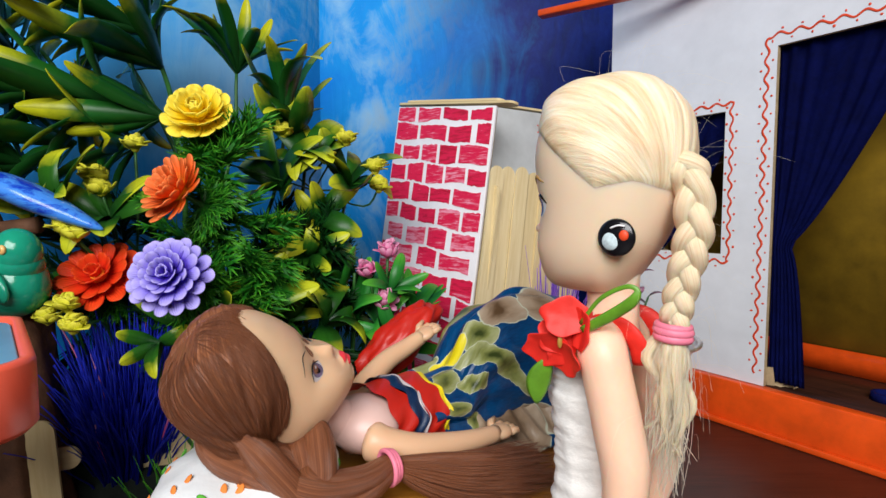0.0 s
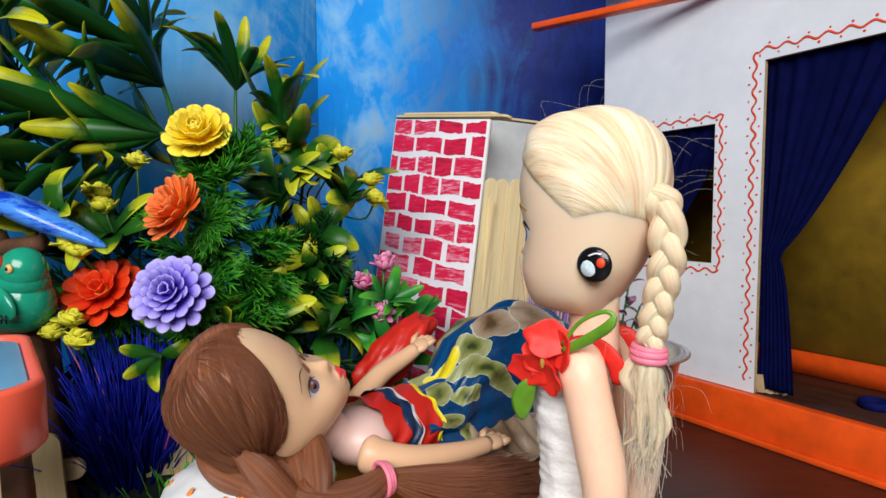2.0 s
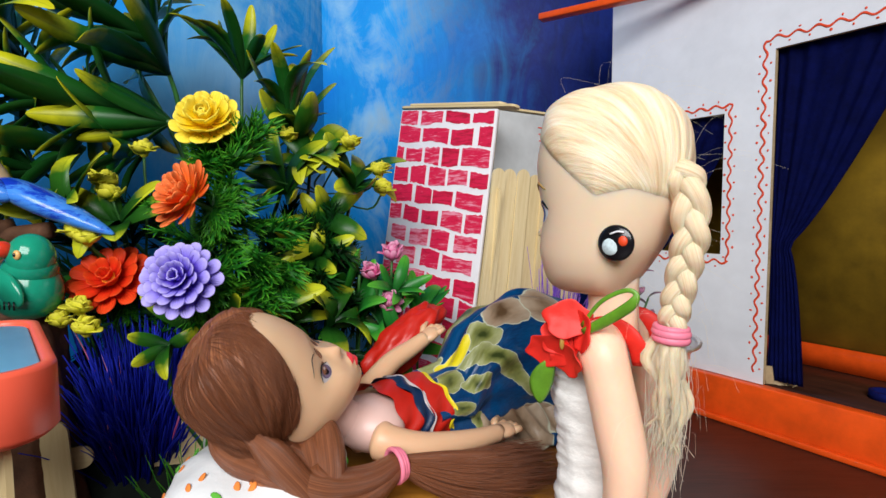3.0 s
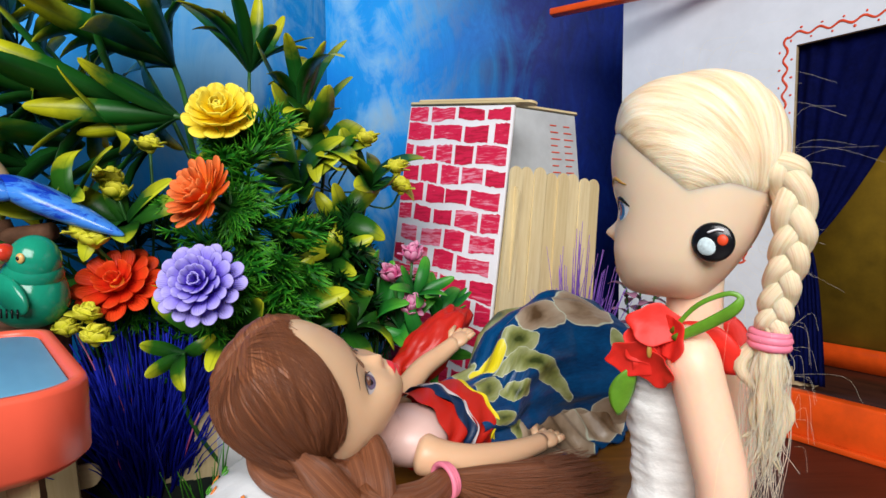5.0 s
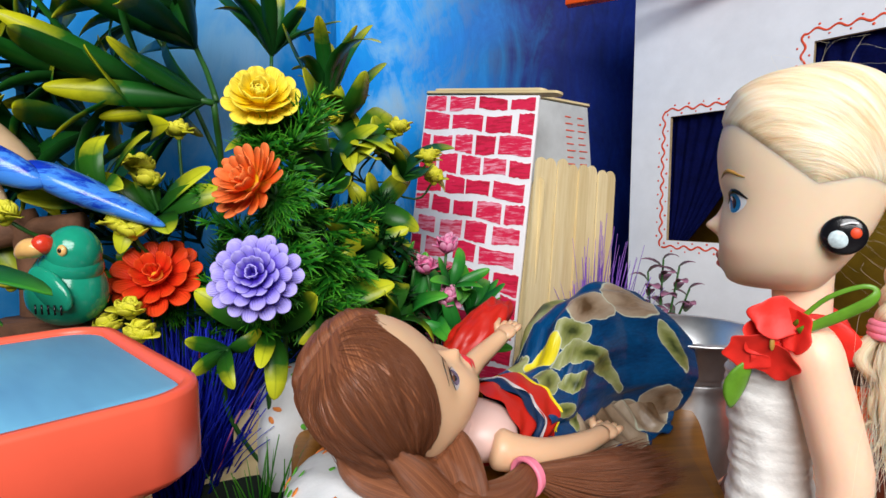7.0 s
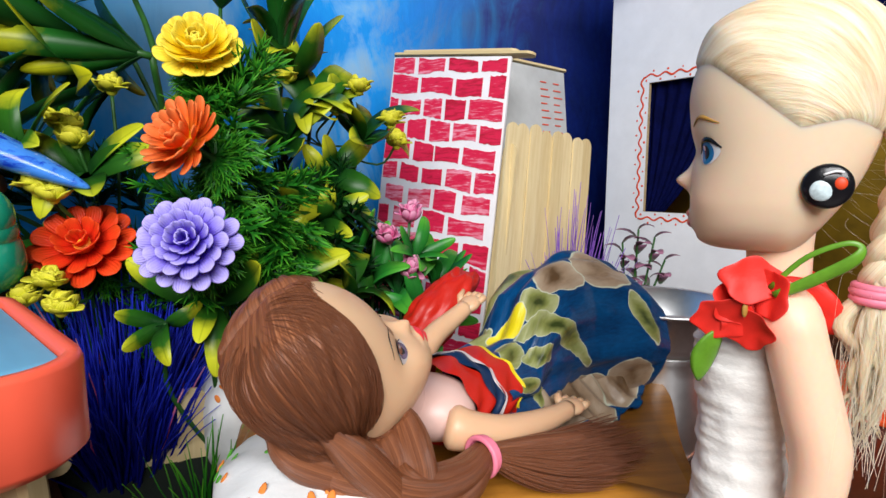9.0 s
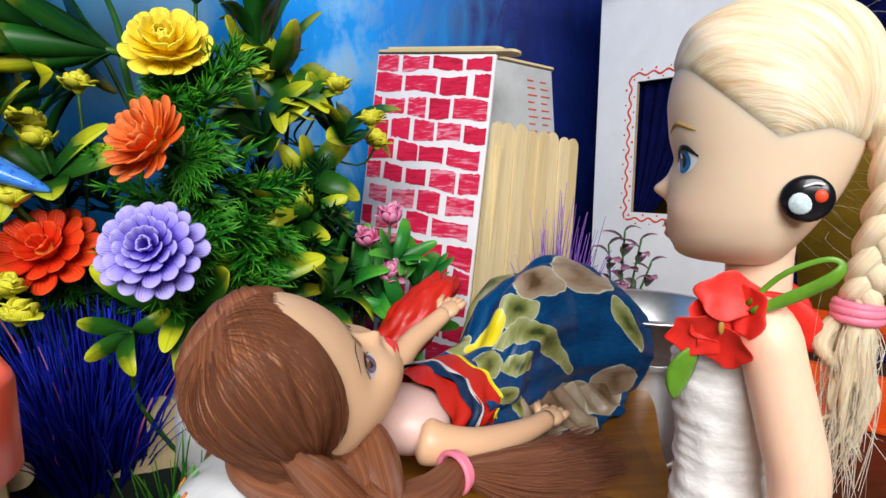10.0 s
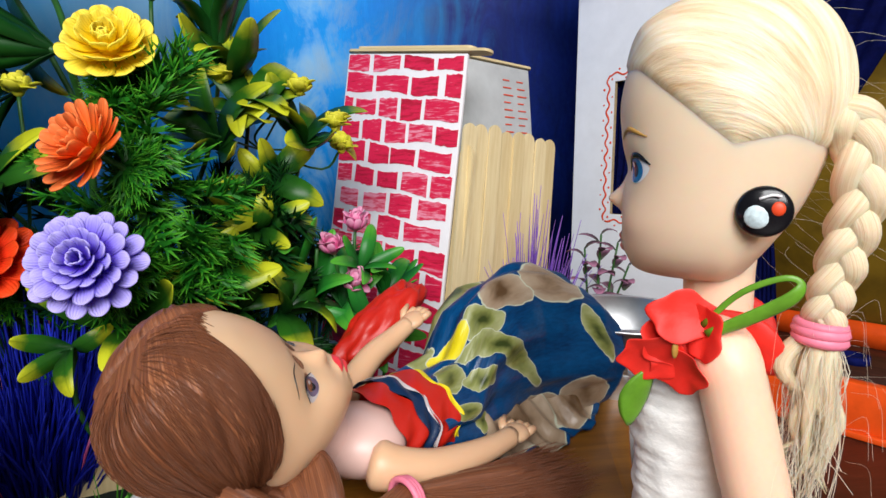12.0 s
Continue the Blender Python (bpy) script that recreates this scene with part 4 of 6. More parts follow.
for lat, sg in ((-0.001, 1), (2 * MID + 0.001, -1)):
    arm = curve_pts([bl(0.0075, lat - sg * 0.007, -0.0265), bl(0.0045, lat - sg * 0.001, -0.0300), bl(0.0022, lat, -0.038), bl(-0.001, lat + sg * 0.001, -0.050), bl(-0.0035, lat + sg * 0.002, -0.062), bl(-0.002, lat + sg * 0.002, -0.078), bl(0.003, lat + sg * 0.001, -0.094)], 24)
    tube(bm, arm, [1.07 * r for r in (0.0044, 0.0052, 0.0057, 0.0060, 0.0061, 0.0061, 0.0060, 0.0060, 0.0060, 0.0060, 0.0060, 0.0060, 0.0060, 0.0060, 0.0059, 0.0058, 0.0056, 0.0054, 0.0052, 0.005, 0.0048, 0.0046, 0.0043, 0.004, 0.003)], 24, 0)
    tube(bm, curve_pts([bl(0.014, lat - sg * 0.006, -0.030), bl(0.008, lat - sg * 0.006, -0.0245), bl(0.001, lat - sg * 0.005, -0.0240), bl(-0.0032, lat - sg * 0.005, -0.0275), bl(-0.0044, lat - sg * 0.007, -0.034)], 18), 0.0026, 10, 8, flat=0.3)
# braid of three strands, tie and loose tail
bpath = curve_pts([bl(-0.0095, -0.010, 0.0200), bl(-0.0140, -0.009, 0.0165), bl(-0.0160, -0.008, 0.004), bl(-0.0147, -0.008, -0.006), bl(-0.0130, -0.008, -0.0155), bl(-0.0120, -0.008, -0.0225)], 70)
for k in range(3):
    pts = []
    for i, p in enumerate(bpath):
        t = i / 70
        a = t * 2 * math.pi * 2.4 + k * 2 * math.pi / 3
        r = 0.0026 * (1 - 0.30 * t) * min(1.0, 0.4 + 3 * t)
        pts.append(p + F3 * r * math.sin(a) + L3 * 0.6 * r * math.sin(2 * a))
    tube(bm, pts, [0.0030 * (1 - 0.30 * i / 70) * (1 + 0.10 * noise.noise(Vector((i * 0.3, k, 0)))) for i in range(71)], 14, 1)
TB = bl(-0.0118, -0.008, -0.0238)
for dz, rr in ((0.0, 0.0013), (-0.0016, 0.0012), (0.0012, 0.0010)):
    tube(bm, [TB + F3 * 0.0038 * math.cos(a) + L3 * 0.0038 * math.sin(a) + Vector((0, 0, dz + 0.0003 * math.cos(a))) for a in [2 * math.pi * i / 24 for i in range(25)]], rr, 8, 10, cap=False)
random.seed(21)
for i in range(16):  # soft locks of the loose tail
    a, r = i * 2.4, 0.0026 * math.sqrt((i + 0.5) / 16)
    o = F3 * r * math.cos(a) + L3 * r * math.sin(a)
    g, sw = random.uniform(0.75, 1.05), random.gauss(0, 0.0012)
    lock = curve_pts([TB + o, TB + o * 1.1 + F3 * sw + Vector((0, 0, -0.010 * g)), TB + o * 1.4 - F3 * sw + Vector((0, 0, -0.022 * g)), TB + o * 0.9 + F3 * 2 * sw + Vector((0, 0, -0.037 * g))], 18)
    tube(bm, lock, [0.0011 + 0.0005 * math.sin(min(1, k / 9) * 3.14) - (0.0013 * ((k - 9) / 9) if k > 9 else 0) + 0.0003 for k in range(19)], 8, 1)
for i in range(170):
    a, r = random.uniform(0, 2 * math.pi), 0.0036 * math.sqrt(random.random())
    g = random.uniform(0.5, 1.05)
    o = F3 * r * math.cos(a) + L3 * r * math.sin(a)
    w1, w2 = [Vector((random.gauss(0, 0.0011), random.gauss(0, 0.0011), 0)) for _ in range(2)]
    tube(bm, curve_pts([TB + o * 0.7, TB + Vector((0, 0, -0.012 * g)) + o * 1.4 + w1, TB + Vector((0, 0, -0.026 * g)) + o * 1.3 - w2, TB + Vector((-0.001, 0, -0.042 * g)) + o + w1 * 2], 10), 0.00007, 3, 11, cap=False)
for i in range(60):  # stray hair
    a = random.uniform(-0.2, 2.4)
    s = bl(0.008, MID, 0.014) - F3 * 0.021 * math.sin(a) * random.uniform(0.5, 1.0) + L3 * random.uniform(-0.012, 0.012) + Vector((0, 0, 0.029 * math.cos(a)))
    o = (s - bl(0.008, MID, 0.014)).normalized()
    w = Vector((random.gauss(0, 1), random.gauss(0, 1), random.gauss(0, 1))) * 0.004
    tube(bm, curve_pts([s, s + o * 0.003 + w, s + o * random.uniform(0.002, 0.006) - F3 * 0.006 + w * 1.5 - Vector((0, 0, 0.004))], 8), 0.000018, 3, 11, cap=False)
for i in range(50):
    s = TB + F3 * random.gauss(0, 0.003) + L3 * random.gauss(0, 0.003) + Vector((0, 0, random.uniform(-0.030, 0.012)))
    w = Vector((random.gauss(0, 1), random.gauss(0, 1), random.gauss(0, 0.6))) * 0.005
    tube(bm, curve_pts([s, s + w, s + w * 1.3 - Vector((0, 0, random.uniform(0.004, 0.014)))], 8), 0.00002, 3, 11, cap=False)
# cloth flower with a green ribbon
fc = bl(0.0140, 0.0015, -0.0285)


def cloth_petal(at, rx, rz, tilt, turn, ph):
    ball(bm, at, (1, 1, 1), frame_of(F3, (0, 0, 1)) @ Euler((radians(tilt), 0, radians(turn))).to_matrix(), 8, 30, 18,
         shape=lambda d: Vector((d.x * rx * (1 + 0.12 * math.sin(5 * math.atan2(d.z, d.x) + ph)), d.y * 0.0007 + 0.0016 * math.sin(420 * d.x * rx + ph) * abs(d.x) + 0.0014 * (d.x * d.x + d.z * d.z), d.z * rz * (1 + 0.1 * math.sin(4 * math.atan2(d.z, d.x) + 2 * ph)))))


cloth_petal(bl(0.0128, 0.0022, -0.0215), 0.0066, 0.0052, 12, 12, 0.4)
cloth_petal(bl(0.0080, 0.0015, -0.0245), 0.0042, 0.0058, 5, -28, 1.9)
cloth_petal(bl(0.0145, 0.0008, -0.0270), 0.0060, 0.0056, 0, 5, 5.2)
cloth_petal(bl(0.0180, 0.0020, -0.0305), 0.0068, 0.0055, -20, 18, 3.1)
cloth_petal(bl(0.0125, 0.0018, -0.0325), 0.0058, 0.0050, -15, -16, 4.4)
ball(bm, fc + L3 * 0.0030 - F3 * 0.0005 + Vector((0, 0, 0.0005)), (0.0007, 0.0005, 0.0018), None, 6, 10, 8)
tube(bm, curve_pts([bl(0.009, 0.002, -0.023), bl(0.003, 0.004, -0.0155), bl(-0.0035, 0.005, -0.0118), bl(-0.0064, 0.005, -0.0125), bl(-0.005, 0.005, -0.0155), bl(0.001, 0.004, -0.0200), bl(0.008, 0.003, -0.0245)], 28), [0.0006 + 0.0009 * smooth01((i - 12) / 8) * (1 - 0.4 * smooth01((i - 24) / 4)) for i in range(29)], 8, 9, flat=0.3)
tube(bm, curve_pts([bl(0.0185, 0.001, -0.0345), bl(0.0212, 0.001, -0.0405), bl(0.0222, 0.000, -0.0480)], 12), [0.0015, 0.002, 0.0026, 0.003, 0.0033, 0.0035, 0.0036, 0.0035, 0.0032, 0.0028, 0.0022, 0.0014, 0.0005], 8, 9, flat=0.22)
# round black earring
er = frame_of(F3, (0, 0, 1))
ball(bm, E0 + L3 * 0.0018, (0.0048, 0.0015, 0.0048), er, 4, 40, 20)
ball(bm, E0 + L3 * 0.0030 + F3 * 0.0011 + Vector((0, 0, -0.0009)), (0.0022, 0.0005, 0.0023), er, 12, 20, 8)
ball(bm, E0 + L3 * 0.0029 - F3 * 0.0021 + Vector((0, 0, 0.0006)), (0.0013, 0.0006, 0.0014), er, 13, 14, 8)
tube(bm, curve_pts([E0 + L3 * 0.0036 + F3 * 0.001 + Vector((0, 0, 0.0024)), E0 + L3 * 0.0037 - F3 * 0.001 + Vector((0, 0, 0.0031)), E0 + L3 * 0.0035 - F3 * 0.0025 + Vector((0, 0, 0.0029))], 8), 0.00025, 6, 2)
for v in bm.verts:  # the doll stands a little farther off and larger
    v.co = Vector((0.0488, 0.1467, 0.1630)) + (v.co - E0) * 1.095
tagged(part("standing_doll", bm, [M_SKIN, M_BLONDE, M_EYEWHITE, M_IRIS, M_BLACK, M_LIPS, M_BROW, M_KNIT, M_RED_PETAL, M_RIBBON, M_PINK, M_ENDS, M_PEARL, M_REDMARK]), "blonde braided doll in white knit dress with red cloth flower", "doll")

# brown-haired doll, lying: 0 skin 1 hair 2 white 3 iris 4 black 5 lips 6 navy 7 chest 8 red 9 navy 10 teal 11 pink 12 navy 13 olive 14 yellow
A3, W3, Z3 = Vector((0.8, 0.6, 0)), Vector((-0.6, 0.8, 0)), Vector((0, 0, 1))
HC = Vector((-0.068, 0.199, 0.098))
bm = bmesh.new()


def br(a, w, z):
    return HC + A3 * a + W3 * w + Vector((0, 0, z))


LY_HEAD = ((27.5, 2, 2, 0), (26.5, 12, -8, 10), (23, 19, -14, 16.5), (16, 24, -18, 21), (7, 26.5, -19, 23.5), (-2, 27.0, -18.5, 24.8), (-12, 26.8, -16, 25.4), (-20, 28.6, -12, 24.3),
           (-27, 30.0, -6, 20.5), (-32.5, 29, 0, 14), (-36, 23, 7, 7), (-36.5, 15, 15, 0))
LC = Vector((-0.0779, 0.2049, 0.1027))
L_AX = frame_of((0.6992, 0.0596, 0.7124), (-0.5782, -0.5389, 0.6126))


def brown_line(p):
    return max(p.z - 0.0212 + 50 * p.y * p.y, -0.001 - p.x)


def brown_thick(p):
    groove = bell((p.y - 0.006 - 0.1 * p.x,), (0,), (0.0014,)) * smooth01((p.z - 0.002) / 0.012)
    back = smooth01((-p.x - 0.004) / 0.014) * smooth01((0.008 - p.z) / 0.02)
    body = 0.0028 * (1 - 0.8 * groove) + 0.0055 * back + 0.0020 * smooth01((-p.y - 0.004) / 0.016)
    return body * (0.35 + 0.65 * smooth01(brown_line(p) / 0.012))


def brown_bumps(y, z):
    y, z = y * 1000, z * 1000
    b = 3.4 * bell((y, z), (0, -16.5), (3.0, 3.2)) + 1.6 * bell((y, z), (0, -11), (2.0, 5)) - 1.6 * bell((y, z), (0, -8.5), (7, 4))
    b += 2.0 * bell((y, z), (0, -24.2), (4.4, 1.5)) + 2.0 * bell((y, z), (0, -27.0), (3.8, 1.5)) - 0.9 * bell((y, z), (0, -30), (4, 1.4)) - 0.6 * bell((y, z), (0, -21), (2, 1.6))
    for sy in (-1, 1):
        b += -1.3 * bell((y, z), (sy * 12, -12), (5, 4)) + 1.2 * bell((y, z), (sy * 13, -22), (6, 6))
    return b / 1000


face, hair_at = doll_head(bm, LC, L_AX, LY_HEAD, 2, brown_bumps, brown_line, brown_thick, (-0.30, -0.85, -0.55), (0.2, -0.3, 1), 0, 1, (260, 220))
doll_eyes(bm, LC, L_AX, face, brown_bumps, 0.0118, -0.0122, 0.0048, 0.0026, 0.05, (2, 3, 4))
for sy in (-1, 1):
    painted_line(bm, LC, L_AX, face, brown_bumps, [(sy * 0.0068, -0.0050), (sy * 0.0120, -0.0035), (sy * 0.0175, -0.0065)], 0.00035, 4)
decal(bm, LC, L_AX, face, brown_bumps, 0, -0.0243, 0.0050, 0.0015, 0.00015, 5, 0, 0.6)
decal(bm, LC, L_AX, face, brown_bumps, 0, -0.0270, 0.0042, 0.0016, 0.00015, 5, 0, 0.3)
tube(bm, [br(0.016, 0.0108, -0.004), br(0.026, 0.0103, -0.011), br(0.036, 0.0090, -0.020), br(0.044, 0.0085, -0.026)], [0.0095, 0.0085, 0.0085, 0.011], 24, 7)
ball(bm, br(0.047, 0.0090, -0.0235), (0.0165, 0.0185, 0.0125), Matrix((A3, W3, Z3)).transposed(), 7, 36, 24)
# bodice with navy stripe and pale piping
for a0, a1, mt, g in ((0.048, 0.0590, 8, 1.03), (0.0580, 0.0640, 9, 1.08), (0.0632, 0.0648, 2, 1.095), (0.0640, 0.0755, 8, 1.07), (0.0740, 0.0785, 14, 1.02)):
    ring = []
    for i in range(11):
        a = a0 + (a1 - a0) * i / 10
        ring.append([br(a - 0.0055 * math.cos(t) + 0.0008 * math.sin(9 * t), 0.0110 + (0.0190 * g + 0.0008 * math.sin(7 * t + 0.6 * i)) * math.cos(t), -0.0235 + (0.0160 * g + 0.0008 * math.sin(6 * t + 0.5 * i)) * math.sin(t)) for t in [2 * math.pi * k / 72 for k in range(72)]])
    loft_rings(bm, ring, mt)
# arms
tube(bm, curve_pts([br(0.040, -0.006, -0.024), br(0.046, -0.012, -0.026), br(0.060, -0.0180, -0.029), br(0.084, -0.0195, -0.032), br(0.103, -0.0185, -0.0335)], 22),
     [0.0055, 0.0075, 0.0083, 0.0083, 0.008, 0.0076, 0.0073, 0.007, 0.0068, 0.0066, 0.0064, 0.0062, 0.006, 0.0058, 0.0055, 0.0052, 0.005, 0.0048, 0.0046, 0.0044, 0.0043, 0.0043, 0.004], 20, 0)
tube(bm, curve_pts([br(0.046, 0.024, -0.024), br(0.058, 0.034, -0.018), br(0.076, 0.040, -0.008), br(0.090, 0.042, -0.003), br(0.101, 0.042, 0.002)], 22), [0.005, 0.007, 0.007] + [0.0066 - 0.00013 * i for i in range(20)], 20, 0)
for base, da, dw, dz in ((br(0.103, -0.0185, -0.0335), 1, 0.22, 0.02), (br(0.101, 0.042, 0.002), 0.85, 0.1, 0.4)):
    dirn = (A3 * da + W3 * dw + Z3 * dz).normalized()
    side = dirn.cross(Z3).normalized()
    ball(bm, base + dirn * 0.003, (0.0065, 0.006, 0.0034), Matrix((dirn, -side, dirn.cross(-side))).transposed(), 0, 18, 12)
    for k, (off, ln) in enumerate(((-0.0042, 0.0075), (-0.0014, 0.009), (0.0014, 0.0085), (0.0042, 0.0065))):
        p = base + dirn * 0.006 + side * off
        tube(bm, [p, p + dirn * ln * 0.6 + side * off * 0.2, p + dirn * ln - Z3 * 0.0018], [0.0019, 0.0017, 0.0009], 8, 0)
    p = base + dirn * 0.002 - side * 0.004
    tube(bm, [p, p - side * 0.003 + dirn * 0.003 + Z3 * 0.002, p - side * 0.0035 + dirn * 0.007 + Z3 * 0.003], [0.0022, 0.0019, 0.001], 8, 0)
# skirt over drawn-up knees: rings along the body, printed with large petals and leaves
skirt = [(0.074, 0.012, -0.0250, 0.0195, 0.0150), (0.097, 0.014, -0.027, 0.0205, 0.0200), (0.110, 0.017, -0.018, 0.022, 0.0290), (0.126, 0.017, -0.014, 0.0235, 0.0355), (0.142, 0.015, -0.013, 0.0250, 0.0380), (0.157, 0.010, -0.012, 0.0270, 0.0375), (0.172, 0.002, -0.014, 0.0265, 0.0345), (0.184, -0.006, -0.020, 0.0225, 0.0270), (0.192, -0.010, -0.027, 0.0140, 0.0170), (0.194, -0.011, -0.031, 0.0060, 0.0070)]
NS, NK = 130, 180
rings, tags = [], []
for s in range(NS + 1):
    q = s / NS * (len(skirt) - 1)
    k = min(int(q), len(skirt) - 2)
    t = q - k
    t2 = t
    a, w, z, rw, rz = [p + (r - p) * t2 for p, r in zip(skirt[k], skirt[k + 1])]
    ring = []
    for i in range(NK):
        th = 2 * math.pi * i / NK
        c, sn = math.cos(th), math.sin(th)
        u = s / NS
        fold = 1 + 0.10 * math.sin(7 * th + 6 * u) * (1 - u) ** 1.3 + 0.045 * math.sin(13 * th - 9 * u) * (1 - u) + 0.10 * noise.noise(Vector((c * 1.6, sn * 1.6, u * 4))) + 0.035 * noise.noise(Vector((c * 5, sn * 5, u * 9))) + 0.03 * abs(noise.noise(Vector((c * 4 + 3, sn * 4, u * 5 + c * 3))))
        p = br(a, w + rw * c * fold, z + rz * sn * fold)
        p.z = max(p.z, 0.0515 + 0.002 * abs(math.sin(5 * th)))
        ring.append(p)
    rings.append(ring)
    tags.append((a, rw, rz))
vs = loft_rings(bm, rings, 10)
bm.faces.new(vs[-1]).material_index = 10
uv = bm.loops.layers.uv.verify()
for s in range(NS):  # the print lies along the body and round it
    a0, a1 = tags[s][0], tags[s + 1][0]
    for i in range(NK):
        f = next(f for f in vs[s][i].link_faces if vs[s + 1][i] in f.verts and vs[s + 1][(i + 1) % NK] in f.verts)
        for l in f.loops:
            k = i if l.vert in (vs[s][i], vs[s + 1][i]) else i + 1
            l[uv].uv = (a0 if l.vert in (vs[s][i], vs[s][(i + 1) % NK]) else a1, (2 * math.pi * k / NK - math.pi / 2) * 0.036)
# loose hem spread on the bed towards the hand
grid = []
for i in range(61):
    u = i / 60
    a = 0.100 + 0.075 * u
    row = []
    for k in range(25):
        t = k / 24
        reach = 0.024 * math.sin(math.pi * (0.12 + 0.80 * u)) * (1 + 0.12 * math.sin(19 * u)) + 0.004
        w = -0.001 - 0.009 * smooth01(u * 1.5 - 0.6) - reach * t + 0.004 * math.sin(math.pi * u)
        z = -0.027 - 0.018 * smooth01(t * 1.25) + 0.0020 * math.sin(24 * u + 3 * t) * (0.3 + t) * (1 - 0.4 * t) + 0.0012 * math.sin(50 * u - 5 * t)
        row.append((br(a, w, max(z, -0.0468)), (0.30 + 0.075 * u, 0.03 * t)))
    grid.append(row)
for lift in (0.0, -0.0005):
    vg = [[bm.verts.new(p + Z3 * lift) for p, _ in row] for row in grid]
    for i in range(60):
        for k in range(24):
            c4 = ((i, k), (i, k + 1), (i + 1, k + 1), (i + 1, k))
            c4 = c4 if lift else c4[::-1]
            f = bm.faces.new([vg[x][y] for x, y in c4])
            f.material_index = 10
            for l, (x, y) in zip(f.loops, c4):
                l[uv].uv = grid[x][y][1]
# red sleeve cloth by the far hand
ball(bm, br(0.098, 0.060, -0.004), (1, 1, 1), Matrix((A3, W3, Z3)).transposed(), 8, 48, 32,
     shape=lambda d: Vector((d.x * 0.027, d.y * 0.012, d.z * 0.015 + 0.016 * d.x)) * (1 + 0.05 * math.sin(9 * d.x + 6 * d.z) + 0.22 * noise.noise(d * 2.6) + 0.06 * noise.noise(d * 7)))
# hair gathered beside the neck, tied, with a long tail
knot = br(0.0405, -0.0245, -0.029)
for k, (q, ph) in enumerate(((0.34, -2.6), (0.42, -2.3), (0.50, -2.0), (0.57, -1.75), (0.60, -1.45), (0.46, -2.9), (0.62, -2.3), (0.36, -1.9))):
    p0, p1 = LC + L_AX @ hair_at(q, ph, -0.0010), LC + L_AX @ hair_at(q + 0.09, ph + 0.05, 0.0005)
    off = (W3 * math.cos(k * 2.4) + Z3 * math.sin(k * 2.4)) * 0.0042
    mid = br(0.008 + 0.002 * (k % 3), -0.0235, -0.0325) + off * 1.5
    line = curve_pts([p0, p1, (p1 + mid) / 2 - W3 * 0.002, mid, br(0.026, -0.0265, -0.0325) + off, knot + off * 0.5], 40)
    tube(bm, line, [(0.0072 - 0.0040 * i / 40) * (0.1 + 0.9 * smooth01(i / 13)) * (1 + 0.10 * noise.noise(Vector((i * 0.2, k * 5, 0)))) for i in range(41)], 20, 1)
ball(bm, br(0.004, -0.006, -0.028), (0.020, 0.016, 0.013), Matrix((A3, W3, Z3)).transposed(), 1, 30, 20)
for k in range(3):
    tube(bm, [knot + (A3 * (0.0013 * (k - 1)) + (0.0066 - 0.0004 * k) * (math.cos(t) * W3 + math.sin(t) * Z3)) for t in [2 * math.pi * i / 20 for i in range(21)]], 0.0011, 7, 11, cap=False)
random.seed(31)
tail = [(0.0405, -0.0245, -0.029, 0.35), (0.058, -0.0290, -0.034, 0.90), (0.080, -0.035, -0.0385, 1.2), (0.108, -0.041, -0.041, 1.25)]
tube(bm, curve_pts([br(a, w, z) for a, w, z, g in tail], 16), [0.004 + 0.0045 * math.sin(min(1, i / 10) * 1.57) if i < 12 else 0.0085 - 0.002 * (i - 11) for i in range(17)], 16, 1, flat=0.7)
for i in range(1500):
    a, r = random.uniform(0, 2 * math.pi), 0.0100 * math.sqrt(random.uniform(0.25, 1))
    n = random.uniform(0.45, 1.10) ** 0.8
    jit = random.gauss(0, 0.0024)
    pts = [br(aa if j == 0 else 0.0405 + (aa - 0.0405) * n, w + g * r * math.cos(a) + (jit if j == 3 else 0.5 * jit * math.sin(7 * a) if j == 2 else 0), max(z + 0.66 * g * r * math.sin(a), -0.0465)) for j, (aa, w, z, g) in enumerate(tail)]
    tube(bm, curve_pts(pts, 8), [0.0004, 0.00036, 0.00034, 0.0003, 0.00028, 0.00024, 0.0002, 0.00015, 0.00008], 4, 1, cap=False)
for i in range(800):  # loose strands over the head
    q0, p0, ln = random.uniform(0.04, 0.42), random.uniform(-3.0, 0.35), random.uniform(0.3, 0.8)
    up = random.uniform(0.0001, 0.0007)
    pts = []
    for j in range(9):
        t = ln * j / 8
        q, ph = q0 + (0.62 - q0) * t, p0 + (-2.0 - p0) * t * (0.6 + 0.4 * t)
        pts.append(LC + L_AX @ hair_at(q, ph, up))
    if brown_line(L_AX.transposed() @ (pts[0] - LC)) > 0.002:
        tube(bm, curve_pts(pts, 14), 0.00010, 3, 1, cap=False)
tagged(part("lying_doll", bm, [M_SKIN_B, M_BROWN, M_EYE_B, M_IRIS_B, M_BLACK, M_LIPS, M_BLACK, M_CHEST, M_REDCLOTH, M_NAVY, M_PRINT, M_PINK, M_NAVY, M_OLIVE, M_YELLOW]), "brown-haired doll in printed satin dress lying on the bed", "doll")


# ---- garden ----
def stem(parent, pts, r=0.0011, n=14, mat=None, name="stem"):
    return part(name, tube(bmesh.new(), curve_pts(pts, n), [r * (1.15 - 0.3 * i / n) for i in range(n + 1)], 7), mat or M_STEM, parent)


LONG = [blade_mesh("long_leaf", 0.078, 0.0135, c, f, M_LEAF, 9, 0.55, wave=w) for c, f, w in ((0.6, 0.35, 0.0), (1.2, 0.25, 0.02), (0.3, 0.3, 0.03), (-0.3, 0.3, 0.0))]
